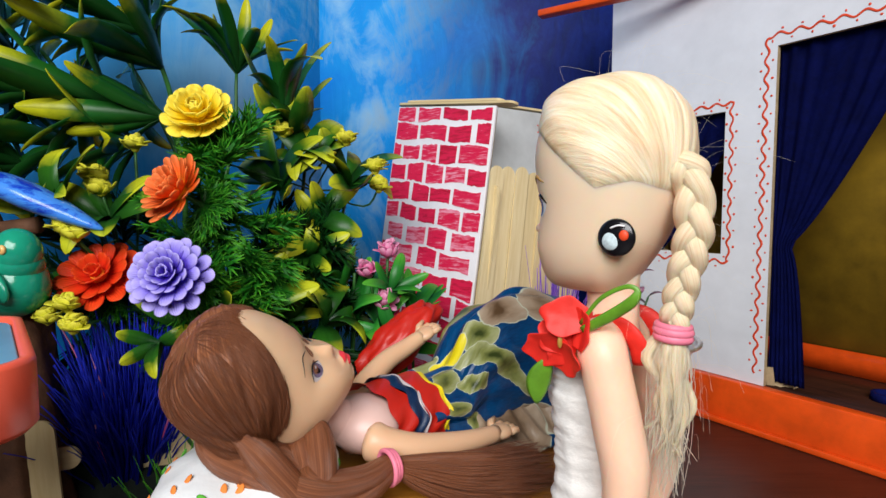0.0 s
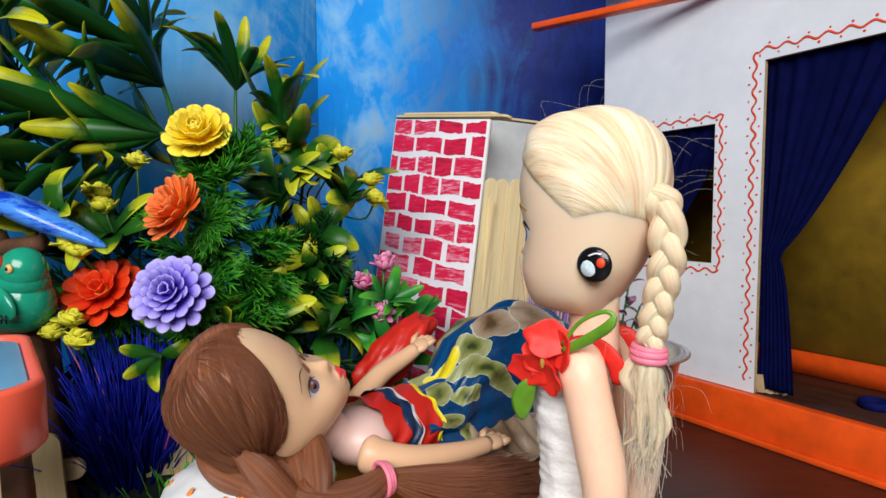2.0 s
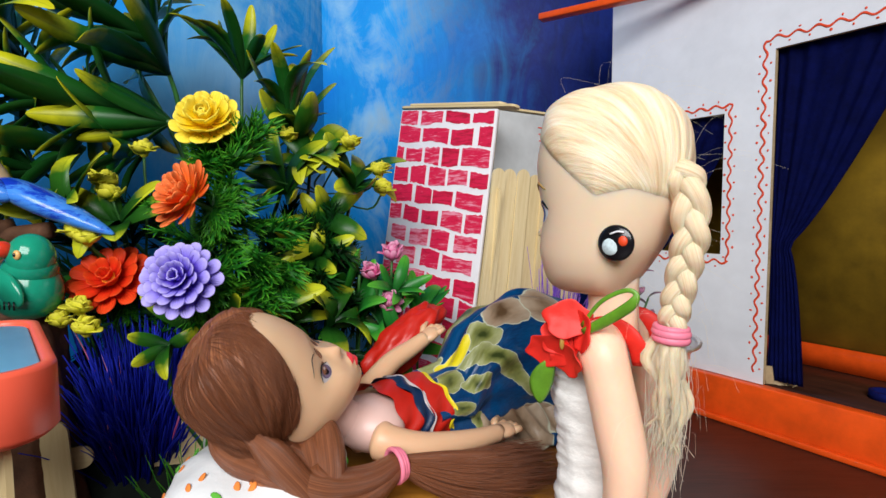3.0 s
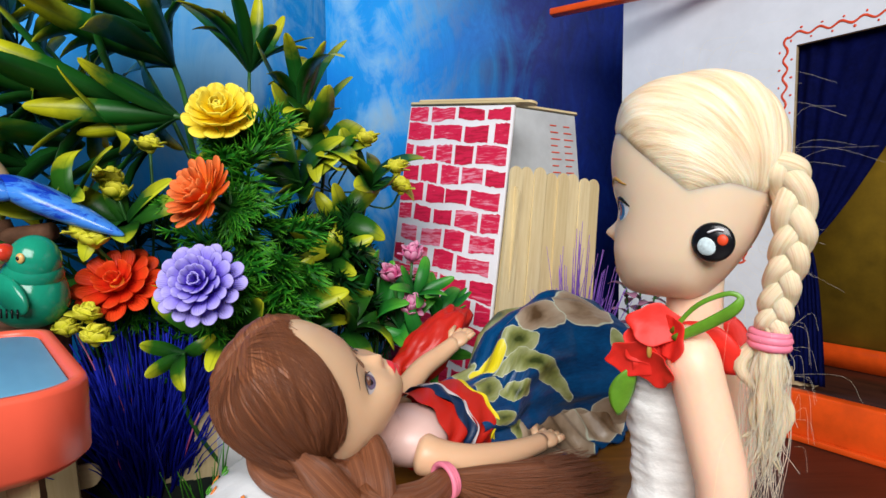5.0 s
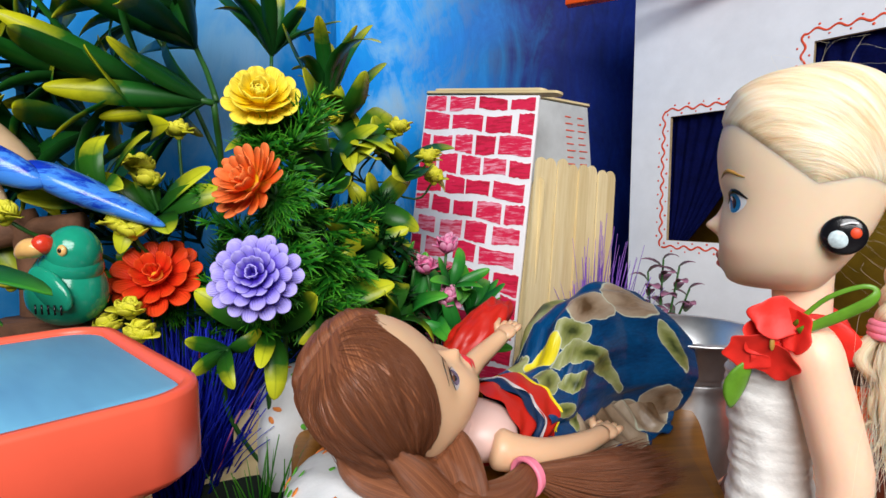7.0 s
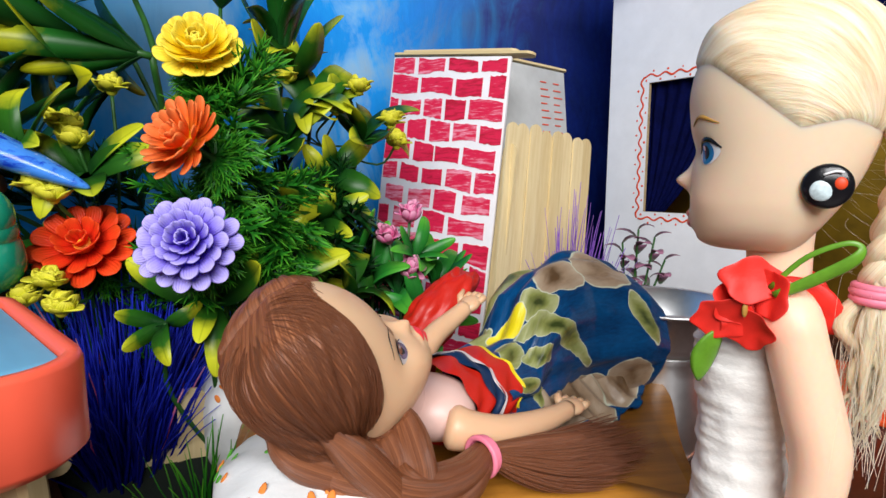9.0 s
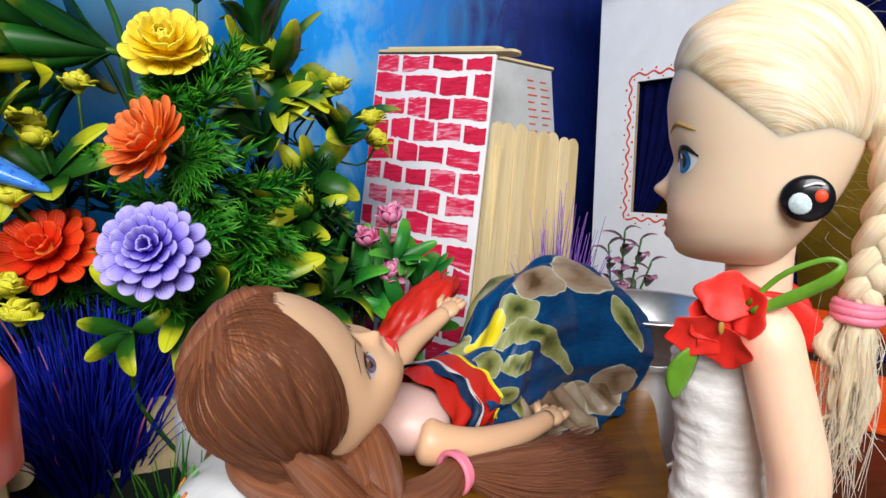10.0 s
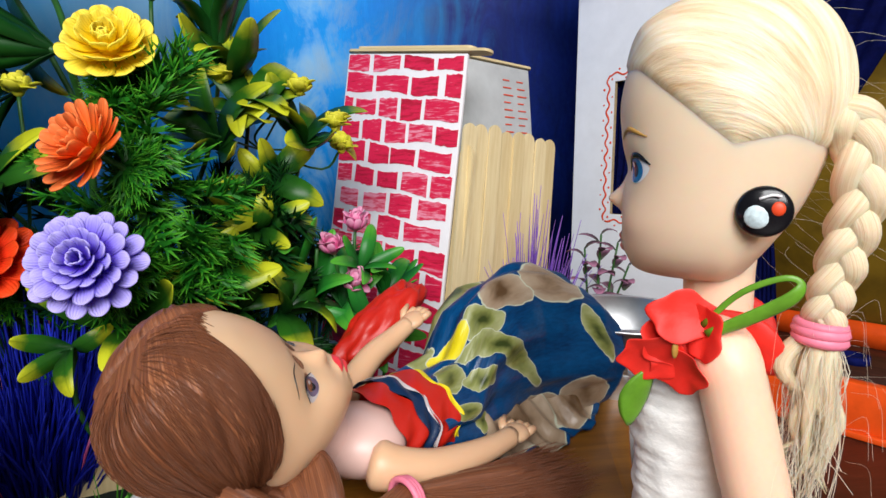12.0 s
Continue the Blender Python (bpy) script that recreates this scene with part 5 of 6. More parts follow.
BROAD = [blade_mesh("broad_leaf", 0.050, 0.0165, c, f, M_LEAF2, 9, 0.5, wave=w) for c, f, w in ((0.7, 0.25, 0.02), (1.2, 0.3, 0.04), (0.3, 0.2, 0.0), (-0.5, 0.3, 0.03))]
FRESH = [blade_mesh("lance_leaf", 0.036, 0.0095, c, f, M_GREEN, 8, 0.45) for c, f in ((0.5, 0.35), (0.9, 0.3), (-0.2, 0.3))]
BUDP = [blade_mesh("bud_petal", 0.0100, 0.0068, c, 0.25, M_BUD, 5, 0.62) for c in (-0.7, -1.1, 0.3)]
WMAP = {"l": LONG, "b": BROAD, "f": FRESH}


def whorl(parent, at, axis, n, spread, scale, kind, jitter=0.25, roll=30):
    """Leaves fanning out from one node about an axis."""
    axis = Vector(axis).normalized()
    side = axis.orthogonal().normalized()
    for i in range(n):
        a = 2 * math.pi * (i + random.uniform(-0.3, 0.3)) / n
        s = math.tan(radians(spread * random.uniform(0.55, 1.15)))
        d = axis + s * (math.cos(a) * side + math.sin(a) * axis.cross(side)) + Vector((random.gauss(0, jitter), random.gauss(0, jitter), random.gauss(0, jitter))) * 0.3
        m = aim(at, d, random.uniform(-roll, roll), scale * random.uniform(0.7, 1.15), axis)
        part("leaf", random.choice(WMAP[kind]), None, parent, m=m)


random.seed(42)
shrub = thing("leafy_shrub", (-0.2, 0.37, 0), "artificial shrub with long green yellow-tipped leaves", "plant")
G = Vector((0.2, -0.37, 0))


def at_s(x, y, z):
    return Vector((x, y, z)) + G


stem(shrub, [at_s(-0.19, 0.385, 0), at_s(-0.188, 0.385, 0.10), at_s(-0.18, 0.37, 0.19), at_s(-0.175, 0.345, 0.23)], 0.0022)
stem(shrub, [at_s(-0.175, 0.345, 0.23), at_s(-0.205, 0.34, 0.236), at_s(-0.235, 0.335, 0.239), at_s(-0.275, 0.33, 0.246)], 0.0018)
stem(shrub, [at_s(-0.175, 0.35, 0.232), at_s(-0.184, 0.362, 0.252), at_s(-0.192, 0.37, 0.267), at_s(-0.205, 0.375, 0.30)], 0.0016)
stem(shrub, [at_s(-0.17, 0.38, 0.15), at_s(-0.155, 0.395, 0.22), at_s(-0.153, 0.40, 0.272)], 0.0014)
stem(shrub, [at_s(-0.16, 0.385, 0.10), at_s(-0.125, 0.39, 0.18), at_s(-0.112, 0.385, 0.238)], 0.0014)
for p, ax, n, sp, sc in (((-0.178, 0.345, 0.231), (-1, -0.1, 0.05), 7, 42, 1.0), ((-0.205, 0.34, 0.236), (-1, -0.2, 0.25), 7, 48, 1.0), ((-0.235, 0.335, 0.239), (-1, -0.25, 0.35), 7, 50, 0.95), ((-0.262, 0.33, 0.245), (-1, -0.2, 0.5), 7, 55, 0.9), ((-0.285, 0.325, 0.25), (-0.8, -0.3, 0.4), 7, 65, 0.95),
                         ((-0.192, 0.37, 0.268), (-0.6, -0.3, 0.8), 9, 55, 1.05), ((-0.203, 0.375, 0.292), (-0.7, -0.3, 0.6), 8, 55, 1.0), ((-0.153, 0.40, 0.272), (0.1, -0.15, 1), 9, 42, 0.85), ((-0.112, 0.385, 0.236), (-0.05, -0.15, 1), 6, 26, 0.85),
                         ((-0.23, 0.36, 0.30), (-0.5, -0.2, 1), 8, 55, 1.0), ((-0.29, 0.36, 0.29), (-0.5, -0.3, 1), 9, 60, 1.05), ((-0.27, 0.35, 0.20), (-0.7, -0.4, 0.2), 8, 60, 0.9), ((-0.30, 0.34, 0.17), (-0.3, -0.5, 0.6), 8, 70, 1.0), ((-0.20, 0.355, 0.215), (-0.8, -0.5, -0.1), 7, 50, 0.9), ((-0.24, 0.35, 0.215), (-0.9, -0.5, 0.0), 7, 55, 0.95), ((-0.27, 0.34, 0.27), (-0.5, -0.5, 0.6), 8, 60, 1.0), ((-0.32, 0.33, 0.22), (-0.2, -0.6, 0.4), 8, 70, 1.1)):
    whorl(shrub, at_s(*p), ax, int(n * 1.35), sp * 1.1, sc, "l")
for a, b in (((-0.18, 0.38, 0.19), (-0.23, 0.36, 0.30)), ((-0.23, 0.34, 0.238), (-0.29, 0.36, 0.29)), ((-0.188, 0.385, 0.10), (-0.27, 0.35, 0.20)), ((-0.188, 0.385, 0.08), (-0.30, 0.34, 0.17))):
    stem(shrub, [at_s(*a), (at_s(*a) + at_s(*b)) / 2 + Vector((0, 0, 0.01)), at_s(*b)], 0.0014)

bush = thing("broad_leaf_bush", (-0.1, 0.38, 0), "artificial bush with broad yellow-green leaves and lime buds", "plant")
G = Vector((0.1, -0.38, 0))
for a, b in (((-0.11, 0.385, 0), (-0.096, 0.37, 0.199)), ((-0.10, 0.385, 0), (-0.066, 0.372, 0.188)), ((-0.10, 0.38, 0.05), (-0.09, 0.35, 0.14)), ((-0.11, 0.385, 0.05), (-0.14, 0.335, 0.20))):
    stem(bush, [at_s(*a), (at_s(*a) + at_s(*b)) / 2 + Vector((-0.006, 0.004, 0)), at_s(*b)], 0.0014)
for p, ax, n, sp, sc in (((-0.096, 0.37, 0.199), (0.1, -0.5, 0.8), 9, 60, 1.0), ((-0.066, 0.372, 0.188), (0.3, -0.5, 0.6), 8, 60, 0.85), ((-0.085, 0.37, 0.165), (0.2, -0.8, 0.1), 8, 60, 0.9), ((-0.11, 0.36, 0.185), (-0.3, -0.6, 0.5), 8, 60, 0.9), ((-0.09, 0.35, 0.14), (0.1, -0.7, 0.2), 7, 60, 0.7), ((-0.105, 0.375, 0.222), (0, -0.5, 1), 7, 45, 0.9),
                         ((-0.14, 0.335, 0.20), (-0.2, -0.5, 0.5), 6, 60, 0.7)):
    whorl(bush, at_s(*p), ax, n, sp, sc, "b")


def bud(parent, at, size=1.0, n=20):
    """A small open lime-coloured bud of rounded petals."""
    at = Vector(at)
    core = part("bud", ball(bmesh.new(), (0, 0, 0), (0.0028, 0.0028, 0.0034), seg=12, ring=8), M_BUD, parent, m=Matrix.Translation(at) @ Matrix.Scale(size, 4))
    for i in range(n):
        a = i * 2.399
        el = radians(15 + 60 * i / n)
        d = Vector((math.cos(a) * math.cos(el), math.sin(a) * math.cos(el) - 0.35, math.sin(el)))
        part("petal", random.choice(BUDP), None, core, m=aim((0, 0, -0.001), d, random.uniform(-20, 20), random.uniform(0.8, 1.15)))


for p, s in (((-0.109, 0.365, 0.223), 1.05), ((-0.066, 0.365, 0.218), 1.0), ((-0.047, 0.37, 0.199), 1.1), ((-0.044, 0.365, 0.186), 1.0), ((-0.136, 0.315, 0.218), 0.9), ((-0.080, 0.36, 0.205), 0.9)):
    bud(bush, at_s(*p), s)
    stem(bush, [at_s(*p), at_s(*p) + Vector((-0.012, 0.008, -0.012)), at_s(-0.09, 0.372, 0.185)], 0.0007, 8)
low = thing("bud_spray", (-0.2, 0.30, 0), "artificial spray of lime-yellow buds", "plant")
G = Vector((0.2, -0.30, 0))
for p, s in (((-0.203, 0.31, 0.189), 1.1), ((-0.196, 0.305, 0.182), 1.0), ((-0.19, 0.33, 0.21), 1.0), ((-0.2, 0.28, 0.160), 1.0), ((-0.193, 0.278, 0.157), 0.9), ((-0.19, 0.265, 0.122), 0.95), ((-0.184, 0.26, 0.112), 0.95), ((-0.198, 0.262, 0.116), 0.8), ((-0.238, 0.262, 0.165), 1.0), ((-0.236, 0.26, 0.136), 0.8)):
    bud(low, at_s(*p), s)
    stem(low, [at_s(*p), (at_s(*p) + at_s(-0.2, 0.315, 0.09)) / 2 + Vector((0.006, 0.004, 0)), at_s(-0.2, 0.318, 0.0)], 0.0008, 10)
for p, ax, n, sp, sc in (((-0.195, 0.31, 0.165), (0.2, -0.6, 0.4), 6, 60, 0.8), ((-0.205, 0.310, 0.13), (-0.2, -0.5, 0.5), 5, 60, 0.6), ((-0.215, 0.30, 0.175), (-0.3, -0.5, 0.4), 6, 60, 0.8)):
    whorl(low, at_s(*p), ax, n, sp, sc, "b")

edge = thing("low_leaf_plant", (-0.14, 0.29, 0), "artificial low plant with yellow-edged leaves behind the bed", "plant")
G = Vector((0.14, -0.29, 0))
for p, ax, n, sp, sc in (((-0.133, 0.285, 0.107), (0.2, -0.8, 0.25), 5, 70, 0.78), ((-0.152, 0.28, 0.100), (-0.1, -0.9, 0.1), 4, 65, 0.58), ((-0.11, 0.30, 0.112), (0.5, -0.6, 0.4), 5, 65, 0.8), ((-0.095, 0.315, 0.105), (0.5, -0.6, 0.4), 5, 60, 0.6), ((-0.075, 0.325, 0.10), (0.5, -0.4, 0.6), 6, 60, 0.85)):
    whorl(edge, at_s(*p), ax, n, sp, sc, "b")
    stem(edge, [at_s(*p), at_s(p[0] - 0.004, p[1] + 0.012, 0.06), at_s(-0.125, 0.305, 0.0)], 0.0012, 10)


# ---- flowers ----
def fern_mesh(name, length, n, needle, mat):
    """A feathery sprig: a thin rachis with forked needles on all sides."""
    bm = bmesh.new()
    uv = bm.loops.layers.uv.verify()
    tube(bm, [(0, 0, 0), (0, length * 0.5, 0.001), (0, length * 0.85, 0)], [0.0006, 0.0005, 0.0003], 5)

    def spike(a, b, r):
        d = (b - a).normalized()
        s, u = d.orthogonal().normalized() * r, d.cross(d.orthogonal().normalized()) * r
        base = [bm.verts.new(a + s), bm.verts.new(a - 0.5 * s + 0.87 * u), bm.verts.new(a - 0.5 * s - 0.87 * u)]
        tip = bm.verts.new(b)
        for i in range(3):
            f = bm.faces.new((base[i], base[(i + 1) % 3], tip))
            for l, v in zip(f.loops, (0.1, 0.1, 1.0)):
                l[uv].uv = (0.5, v)
    for i in range(n):
        t = 0.12 + 0.88 * i / n
        a = i * 2.399
        o = Vector((0, length * t * 0.85, 0))
        ln = needle * (1.0 - 0.35 * t) * random.uniform(0.8, 1.1)
        d = Vector((math.cos(a) * 0.95, 0.8, math.sin(a) * 0.28)).normalized()
        spike(o, o + d * ln, 0.0014)
        for sgn in (-1, 1):
            side = d.cross(Vector((0, 0, 1)) if abs(d.z) < 0.8 else Vector((1, 0, 0))).normalized() * sgn
            spike(o + d * ln * 0.4, o + d * ln * 0.85 + side * ln * 0.24, 0.0008)
    return mesh_of(name, bm, mat, False)


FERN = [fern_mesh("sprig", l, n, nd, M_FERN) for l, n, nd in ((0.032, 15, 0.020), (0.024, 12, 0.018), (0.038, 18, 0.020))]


FERN_SHADE = [fern_mesh("shaded_sprig", l, n, nd, M_FERN_SHADE) for l, n, nd in ((0.032, 18, 0.020), (0.038, 22, 0.020))]


def petal_set(mat, length, width, curl, tipped=0.7, fold=0.2):
    return [blade_mesh("petal", length, width, c, fold, mat, 9, tipped, 0.0005) for c in curl]


def flower(name, at, face, ground, rings, mat, label, core_mat, sprigs, core=(0.005, 0.003)):
    """A flower plant: stem, head with rings of petals, ruff and sprigs of feathery green. rings: count, tilt, length, width, lift."""
    g = Vector((ground[0], ground[1], 0))
    pl = thing(name, g, label, "flower", "flowers")
    at, n = Vector(at) - g, Vector(face).normalized()
    stem(pl, [(0, 0, 0), (at.x * 0.3, at.y * 0.2, at.z * 0.5), tuple(at - n * 0.02 - Vector((0, 0, 0.008))), tuple(at - n * 0.002)], 0.0014, 18)
    ax = n.to_track_quat("Z", "Y").to_matrix().to_4x4()
    head = part("flower_head", ball(bmesh.new(), (0, 0, 0.001), (core[0], core[0], core[1]), seg=20, ring=12), core_mat, pl, m=Matrix.Translation(at) @ ax)
    for count, tilt, length, width, lift, curl in rings:
        ms = petal_set(mat, length, width, (curl, curl * 0.8), 0.80)
        off = random.uniform(0, 6)
        for i in range(count):
            a = off + 2 * math.pi * i / count + random.uniform(-0.06, 0.06)
            el = radians(tilt + random.uniform(-5, 5))
            d = Vector((math.cos(a) * math.cos(el), math.sin(a) * math.cos(el), math.sin(el)))
            part("petal", random.choice(ms), None, head, m=aim(Vector((d.x, d.y, 0)) * 0.0025 + Vector((0, 0, lift)), d, random.uniform(-8, 8), random.uniform(0.93, 1.06)))
    for i in range(16):  # ruff of needles under the head
        a = 2 * math.pi * i / 16
        d = ax.to_3x3() @ Vector((math.cos(a), math.sin(a), -0.38))
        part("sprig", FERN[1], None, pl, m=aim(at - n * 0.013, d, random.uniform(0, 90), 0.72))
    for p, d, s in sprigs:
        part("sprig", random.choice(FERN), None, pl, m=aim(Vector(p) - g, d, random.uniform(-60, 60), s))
    return pl


def sprig_cloud(n, lo, hi, axis, scale=1.0):
    out = []
    for _ in range(n):
        p = [random.uniform(a, b) for a, b in zip(lo, hi)]
        d = Vector(axis) + Vector((random.gauss(0, 0.55), random.gauss(0, 0.35), random.gauss(0, 0.5)))
        out.append((p, d, scale * random.uniform(0.8, 1.25)))
    return out


random.seed(77)
flower("yellow_flower", (-0.138, 0.304, 0.224), (0.10, -0.82, 0.55), (-0.14, 0.335), ((11, 6, 0.0180, 0.0098, 0.0, -0.5), (11, 24, 0.0162, 0.0090, 0.001, -0.6), (9, 44, 0.0132, 0.0078, 0.002, -0.6), (7, 64, 0.0100, 0.0060, 0.003, -0.5), (5, 78, 0.0072, 0.0045, 0.004, -0.4)), M_P_YELLOW,
       "yellow artificial flower with layered rounded petals", M_P_YELLOW, sprig_cloud(12, (-0.152, 0.305, 0.185), (-0.122, 0.325, 0.210), (0.25, -0.6, 0.2)))
flower("orange_flower", (-0.136, 0.275, 0.180), (-0.50, -0.72, 0.45), (-0.13, 0.325), ((16, 10, 0.01805, 0.0057, 0.0, -0.4), (15, 28, 0.0171, 0.00522, 0.001, -0.4), (12, 48, 0.01425, 0.00475, 0.002, -0.4), (8, 70, 0.0095, 0.0038, 0.003, -0.3)), M_P_ORANGE,
       "orange artificial daisy with narrow petals", M_P_YELLOW, sprig_cloud(34, (-0.140, 0.298, 0.118), (-0.098, 0.322, 0.172), (0.3, -0.6, -0.1)))
flower("violet_flower", (-0.131, 0.2535, 0.139), (0.02, -0.93, 0.38), (-0.13, 0.315), ((15, 3, 0.01804, 0.00722, 0.0, -0.25), (14, 18, 0.01496, 0.00669, 0.002, -0.25), (13, 34, 0.01162, 0.00581, 0.0035, -0.3), (11, 50, 0.00836, 0.00458, 0.005, -0.3), (8, 68, 0.00528, 0.00317, 0.006, -0.2)), M_P_VIOLET,
       "violet artificial flower with many notched petals", M_P_VIOLET, sprig_cloud(6, (-0.145, 0.288, 0.118), (-0.10, 0.302, 0.145), (0.3, -0.4, 0.0), 0.8))
flower("red_flower", (-0.186, 0.285, 0.135), (0.05, -0.78, 0.62), (-0.18, 0.325), ((12, 2, 0.02024, 0.00924, 0.0, -0.25), (11, 18, 0.01672, 0.00792, 0.001, -0.4), (9, 42, 0.01144, 0.00616, 0.002, -0.4), (7, 66, 0.00704, 0.00396, 0.003, -0.3)), M_P_RED,
       "red artificial flower with broad petals", M_P_ORANGE, sprig_cloud(8, (-0.20, 0.305, 0.09), (-0.165, 0.325, 0.125), (0.2, -0.4, 0.1), 0.8))

# sprigs in the darkened green stand for the shaded gaps behind the flowers
fern = thing("fern_bush", (-0.1, 0.37, 0), "feathery artificial fern against the backdrop, coloured dark for the shade between leaves", "plant")
G = Vector((0.1, -0.37, 0))
for i in range(5):
    stem(fern, [at_s(-0.12 + 0.012 * i, 0.385, 0), at_s(-0.125 + 0.015 * i, 0.37, 0.07), at_s(-0.13 + 0.018 * i, 0.345, 0.13)], 0.0012, 10)
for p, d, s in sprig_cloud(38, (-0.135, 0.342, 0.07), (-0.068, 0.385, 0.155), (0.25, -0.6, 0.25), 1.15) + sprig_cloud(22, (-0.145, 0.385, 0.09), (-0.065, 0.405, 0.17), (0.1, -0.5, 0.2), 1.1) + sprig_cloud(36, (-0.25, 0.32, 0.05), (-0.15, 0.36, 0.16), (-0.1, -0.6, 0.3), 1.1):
    part("sprig", random.choice(FERN_SHADE), None, fern, m=aim(Vector(p) + G, d, random.uniform(-60, 60), s))

# ---- pink buds with lance leaves ----
pink = thing("pink_bud_plant", (-0.04, 0.36, 0), "artificial plant with pink buds and fresh green leaves", "plant")
G = Vector((0.04, -0.36, 0))
PP = petal_set(M_P_PINK, 0.0125, 0.0058, (-0.9, -1.2, 0.4), 0.6)
for p, ax in (((-0.037, 0.353, 0.141), (0.1, -0.3, 1)), ((-0.039, 0.340, 0.111), (0.25, -0.75, 0.55)), ((-0.0495, 0.352, 0.128), (-0.3, -0.3, 1))):
    stem(pink, [at_s(-0.04, 0.362, 0), at_s(-0.041, 0.36, 0.07), at_s(*p)], 0.0011, 10)
    n = Vector(ax).normalized()
    hd = part("flower_head", ball(bmesh.new(), (0, 0, 0.003), (0.0035, 0.0035, 0.0055), seg=14, ring=10), M_P_PINK, pink, m=Matrix.Translation(at_s(*p)) @ n.to_track_quat("Z", "Y").to_matrix().to_4x4())
    for r, (count, tilt) in enumerate(((8, 35), (7, 58), (5, 76))):
        for i in range(count):
            a = 2 * math.pi * i / count + r
            el = radians(tilt)
            part("petal", random.choice(PP), None, hd, m=aim((0, 0, -0.001 + 0.001 * r), (math.cos(a) * math.cos(el), math.sin(a) * math.cos(el), math.sin(el)), random.uniform(-15, 15), 0.95))
for p, ax, n, sp, sc in (((-0.043, 0.352, 0.092), (-0.2, -0.4, 1), 9, 48, 1.1), ((-0.022, 0.36, 0.098), (0.3, -0.3, 1), 9, 50, 1.0), ((-0.035, 0.345, 0.118), (0.3, -0.5, 0.6), 6, 60, 0.8), ((-0.06, 0.355, 0.095), (-0.4, -0.4, 0.9), 8, 52, 1.15), ((-0.03, 0.34, 0.085), (0.2, -0.9, 0.3), 7, 60, 0.9), ((-0.072, 0.36, 0.11), (-0.3, -0.2, 1), 6, 40, 1.2)):
    whorl(pink, at_s(*p), ax, n, sp, sc, "f")
    stem(pink, [at_s(-0.04, 0.362, 0), at_s(p[0], p[1], 0.05), at_s(*p)], 0.0010, 8)


# ---- tufts of tinsel grass ----
def tuft(name, at, n, height, spread, mat, label, lean=(0, 0, 0), width=0.0011, extra=None):
    t = thing(name, at, label, "grass tuft")
    bm = bmesh.new()
    uv = bm.loops.layers.uv.verify()
    for i in range(n):
        a, r = random.uniform(0, 2 * math.pi), math.sqrt(random.random())
        h = height * random.uniform(0.55, 1.05)
        base = Vector((math.cos(a), math.sin(a), 0)) * r * spread * 0.42
        tip = Vector((math.cos(a) * r * spread, math.sin(a) * r * spread, h * (1 - 0.35 * r * r))) + Vector(lean) * h + Vector((random.gauss(0, 0.007), random.gauss(0, 0.007), random.gauss(0, 0.003)))
        mid = base * 0.4 + tip * 0.55 + Vector((random.gauss(0, 0.002), random.gauss(0, 0.002), h * 0.10))
        pts = [base, base * 0.7 + mid * 0.3 + Vector((0, 0, h * 0.08)), mid, tip * 0.6 + mid * 0.4 + Vector((0, 0, h * 0.01)), tip]
        side = Vector((-math.sin(a), math.cos(a), 0)) * width * random.uniform(0.6, 1.2)
        prev = None
        for j, p in enumerate(pts):
            w = side * (1 - 0.22 * j)
            row = [bm.verts.new(p - w * 0.5), bm.verts.new(p + w * 0.5), bm.verts.new(p + Vector((side.y, -side.x, 0)) * 0.25)]
            if prev:
                for k in range(3):
                    f = bm.faces.new((prev[k], prev[(k + 1) % 3], row[(k + 1) % 3], row[k]))
                    f.material_index = 1 if extra and i % 33 == 0 else 0
                    for l, v in zip(f.loops, ((j - 1) / 4, (j - 1) / 4, j / 4, j / 4)):
                        l[uv].uv = (0.5, v)
            prev = row
    b = part("blades", bm, [mat] + ([extra] if extra else []), t)
    tagged(b, kind="stuff")
    return t


random.seed(9)
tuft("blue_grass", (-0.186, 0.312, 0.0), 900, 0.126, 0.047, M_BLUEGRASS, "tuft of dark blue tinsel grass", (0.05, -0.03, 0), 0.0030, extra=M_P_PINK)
tuft("purple_grass", (0.083, 0.405, 0.0), 170, 0.158, 0.036, M_PURPLEGRASS, "tuft of purple tinsel grass beside the hut", (0.03, -0.02, 0), 0.0018)

small = thing("mauve_sprig", (0.135, 0.405, 0), "small artificial sprig with mauve leaves by the house", "plant")
MAUVE = [blade_mesh("mauve_leaf", 0.0165, 0.0092, c, 0.2, M_MAUVE, 6, 0.5) for c in (0.6, 1.0)]
for dx, top in ((-0.012, 0.118), (0.0, 0.128), (0.013, 0.122), (0.022, 0.105)):
    stem(small, [(0, 0, 0), (dx * 0.4, 0, 0.06), (dx, -0.004, top)], 0.0009, 10)
    for i in range(9):
        z = top - 0.006 * i
        a = i * 2.4
        part("leaf", random.choice(MAUVE), None, small, m=aim((dx * (0.4 + 0.6 * z / top), -0.003, z), (math.cos(a), math.sin(a) - 0.2, 0.5), 0, random.uniform(0.7, 1.1)))

near = thing("near_plant", (-0.265, 0.21, 0), "artificial plant with large fresh green leaves by the tray", "plant")
stem(near, [(0, 0, 0), (0.004, 0, 0.08), (0.012, 0, 0.145)], 0.0018, 10)
for d, s, r in (((1, 0.05, 0.12), 1.35, 10), ((0.9, 0.2, -0.15), 1.0, -25), ((0.6, -0.4, 0.5), 0.9, 10), ((-0.6, -0.2, 0.6), 1.0, 0)):
    part("leaf", FRESH[0], None, near, m=aim((0.012, 0, 0.142), d, r, s * 1.3))

# ---- birds ----
stump = thing("tree_stump", (-0.232, 0.278, 0), "brown bark stump under the toy birds", "stump")
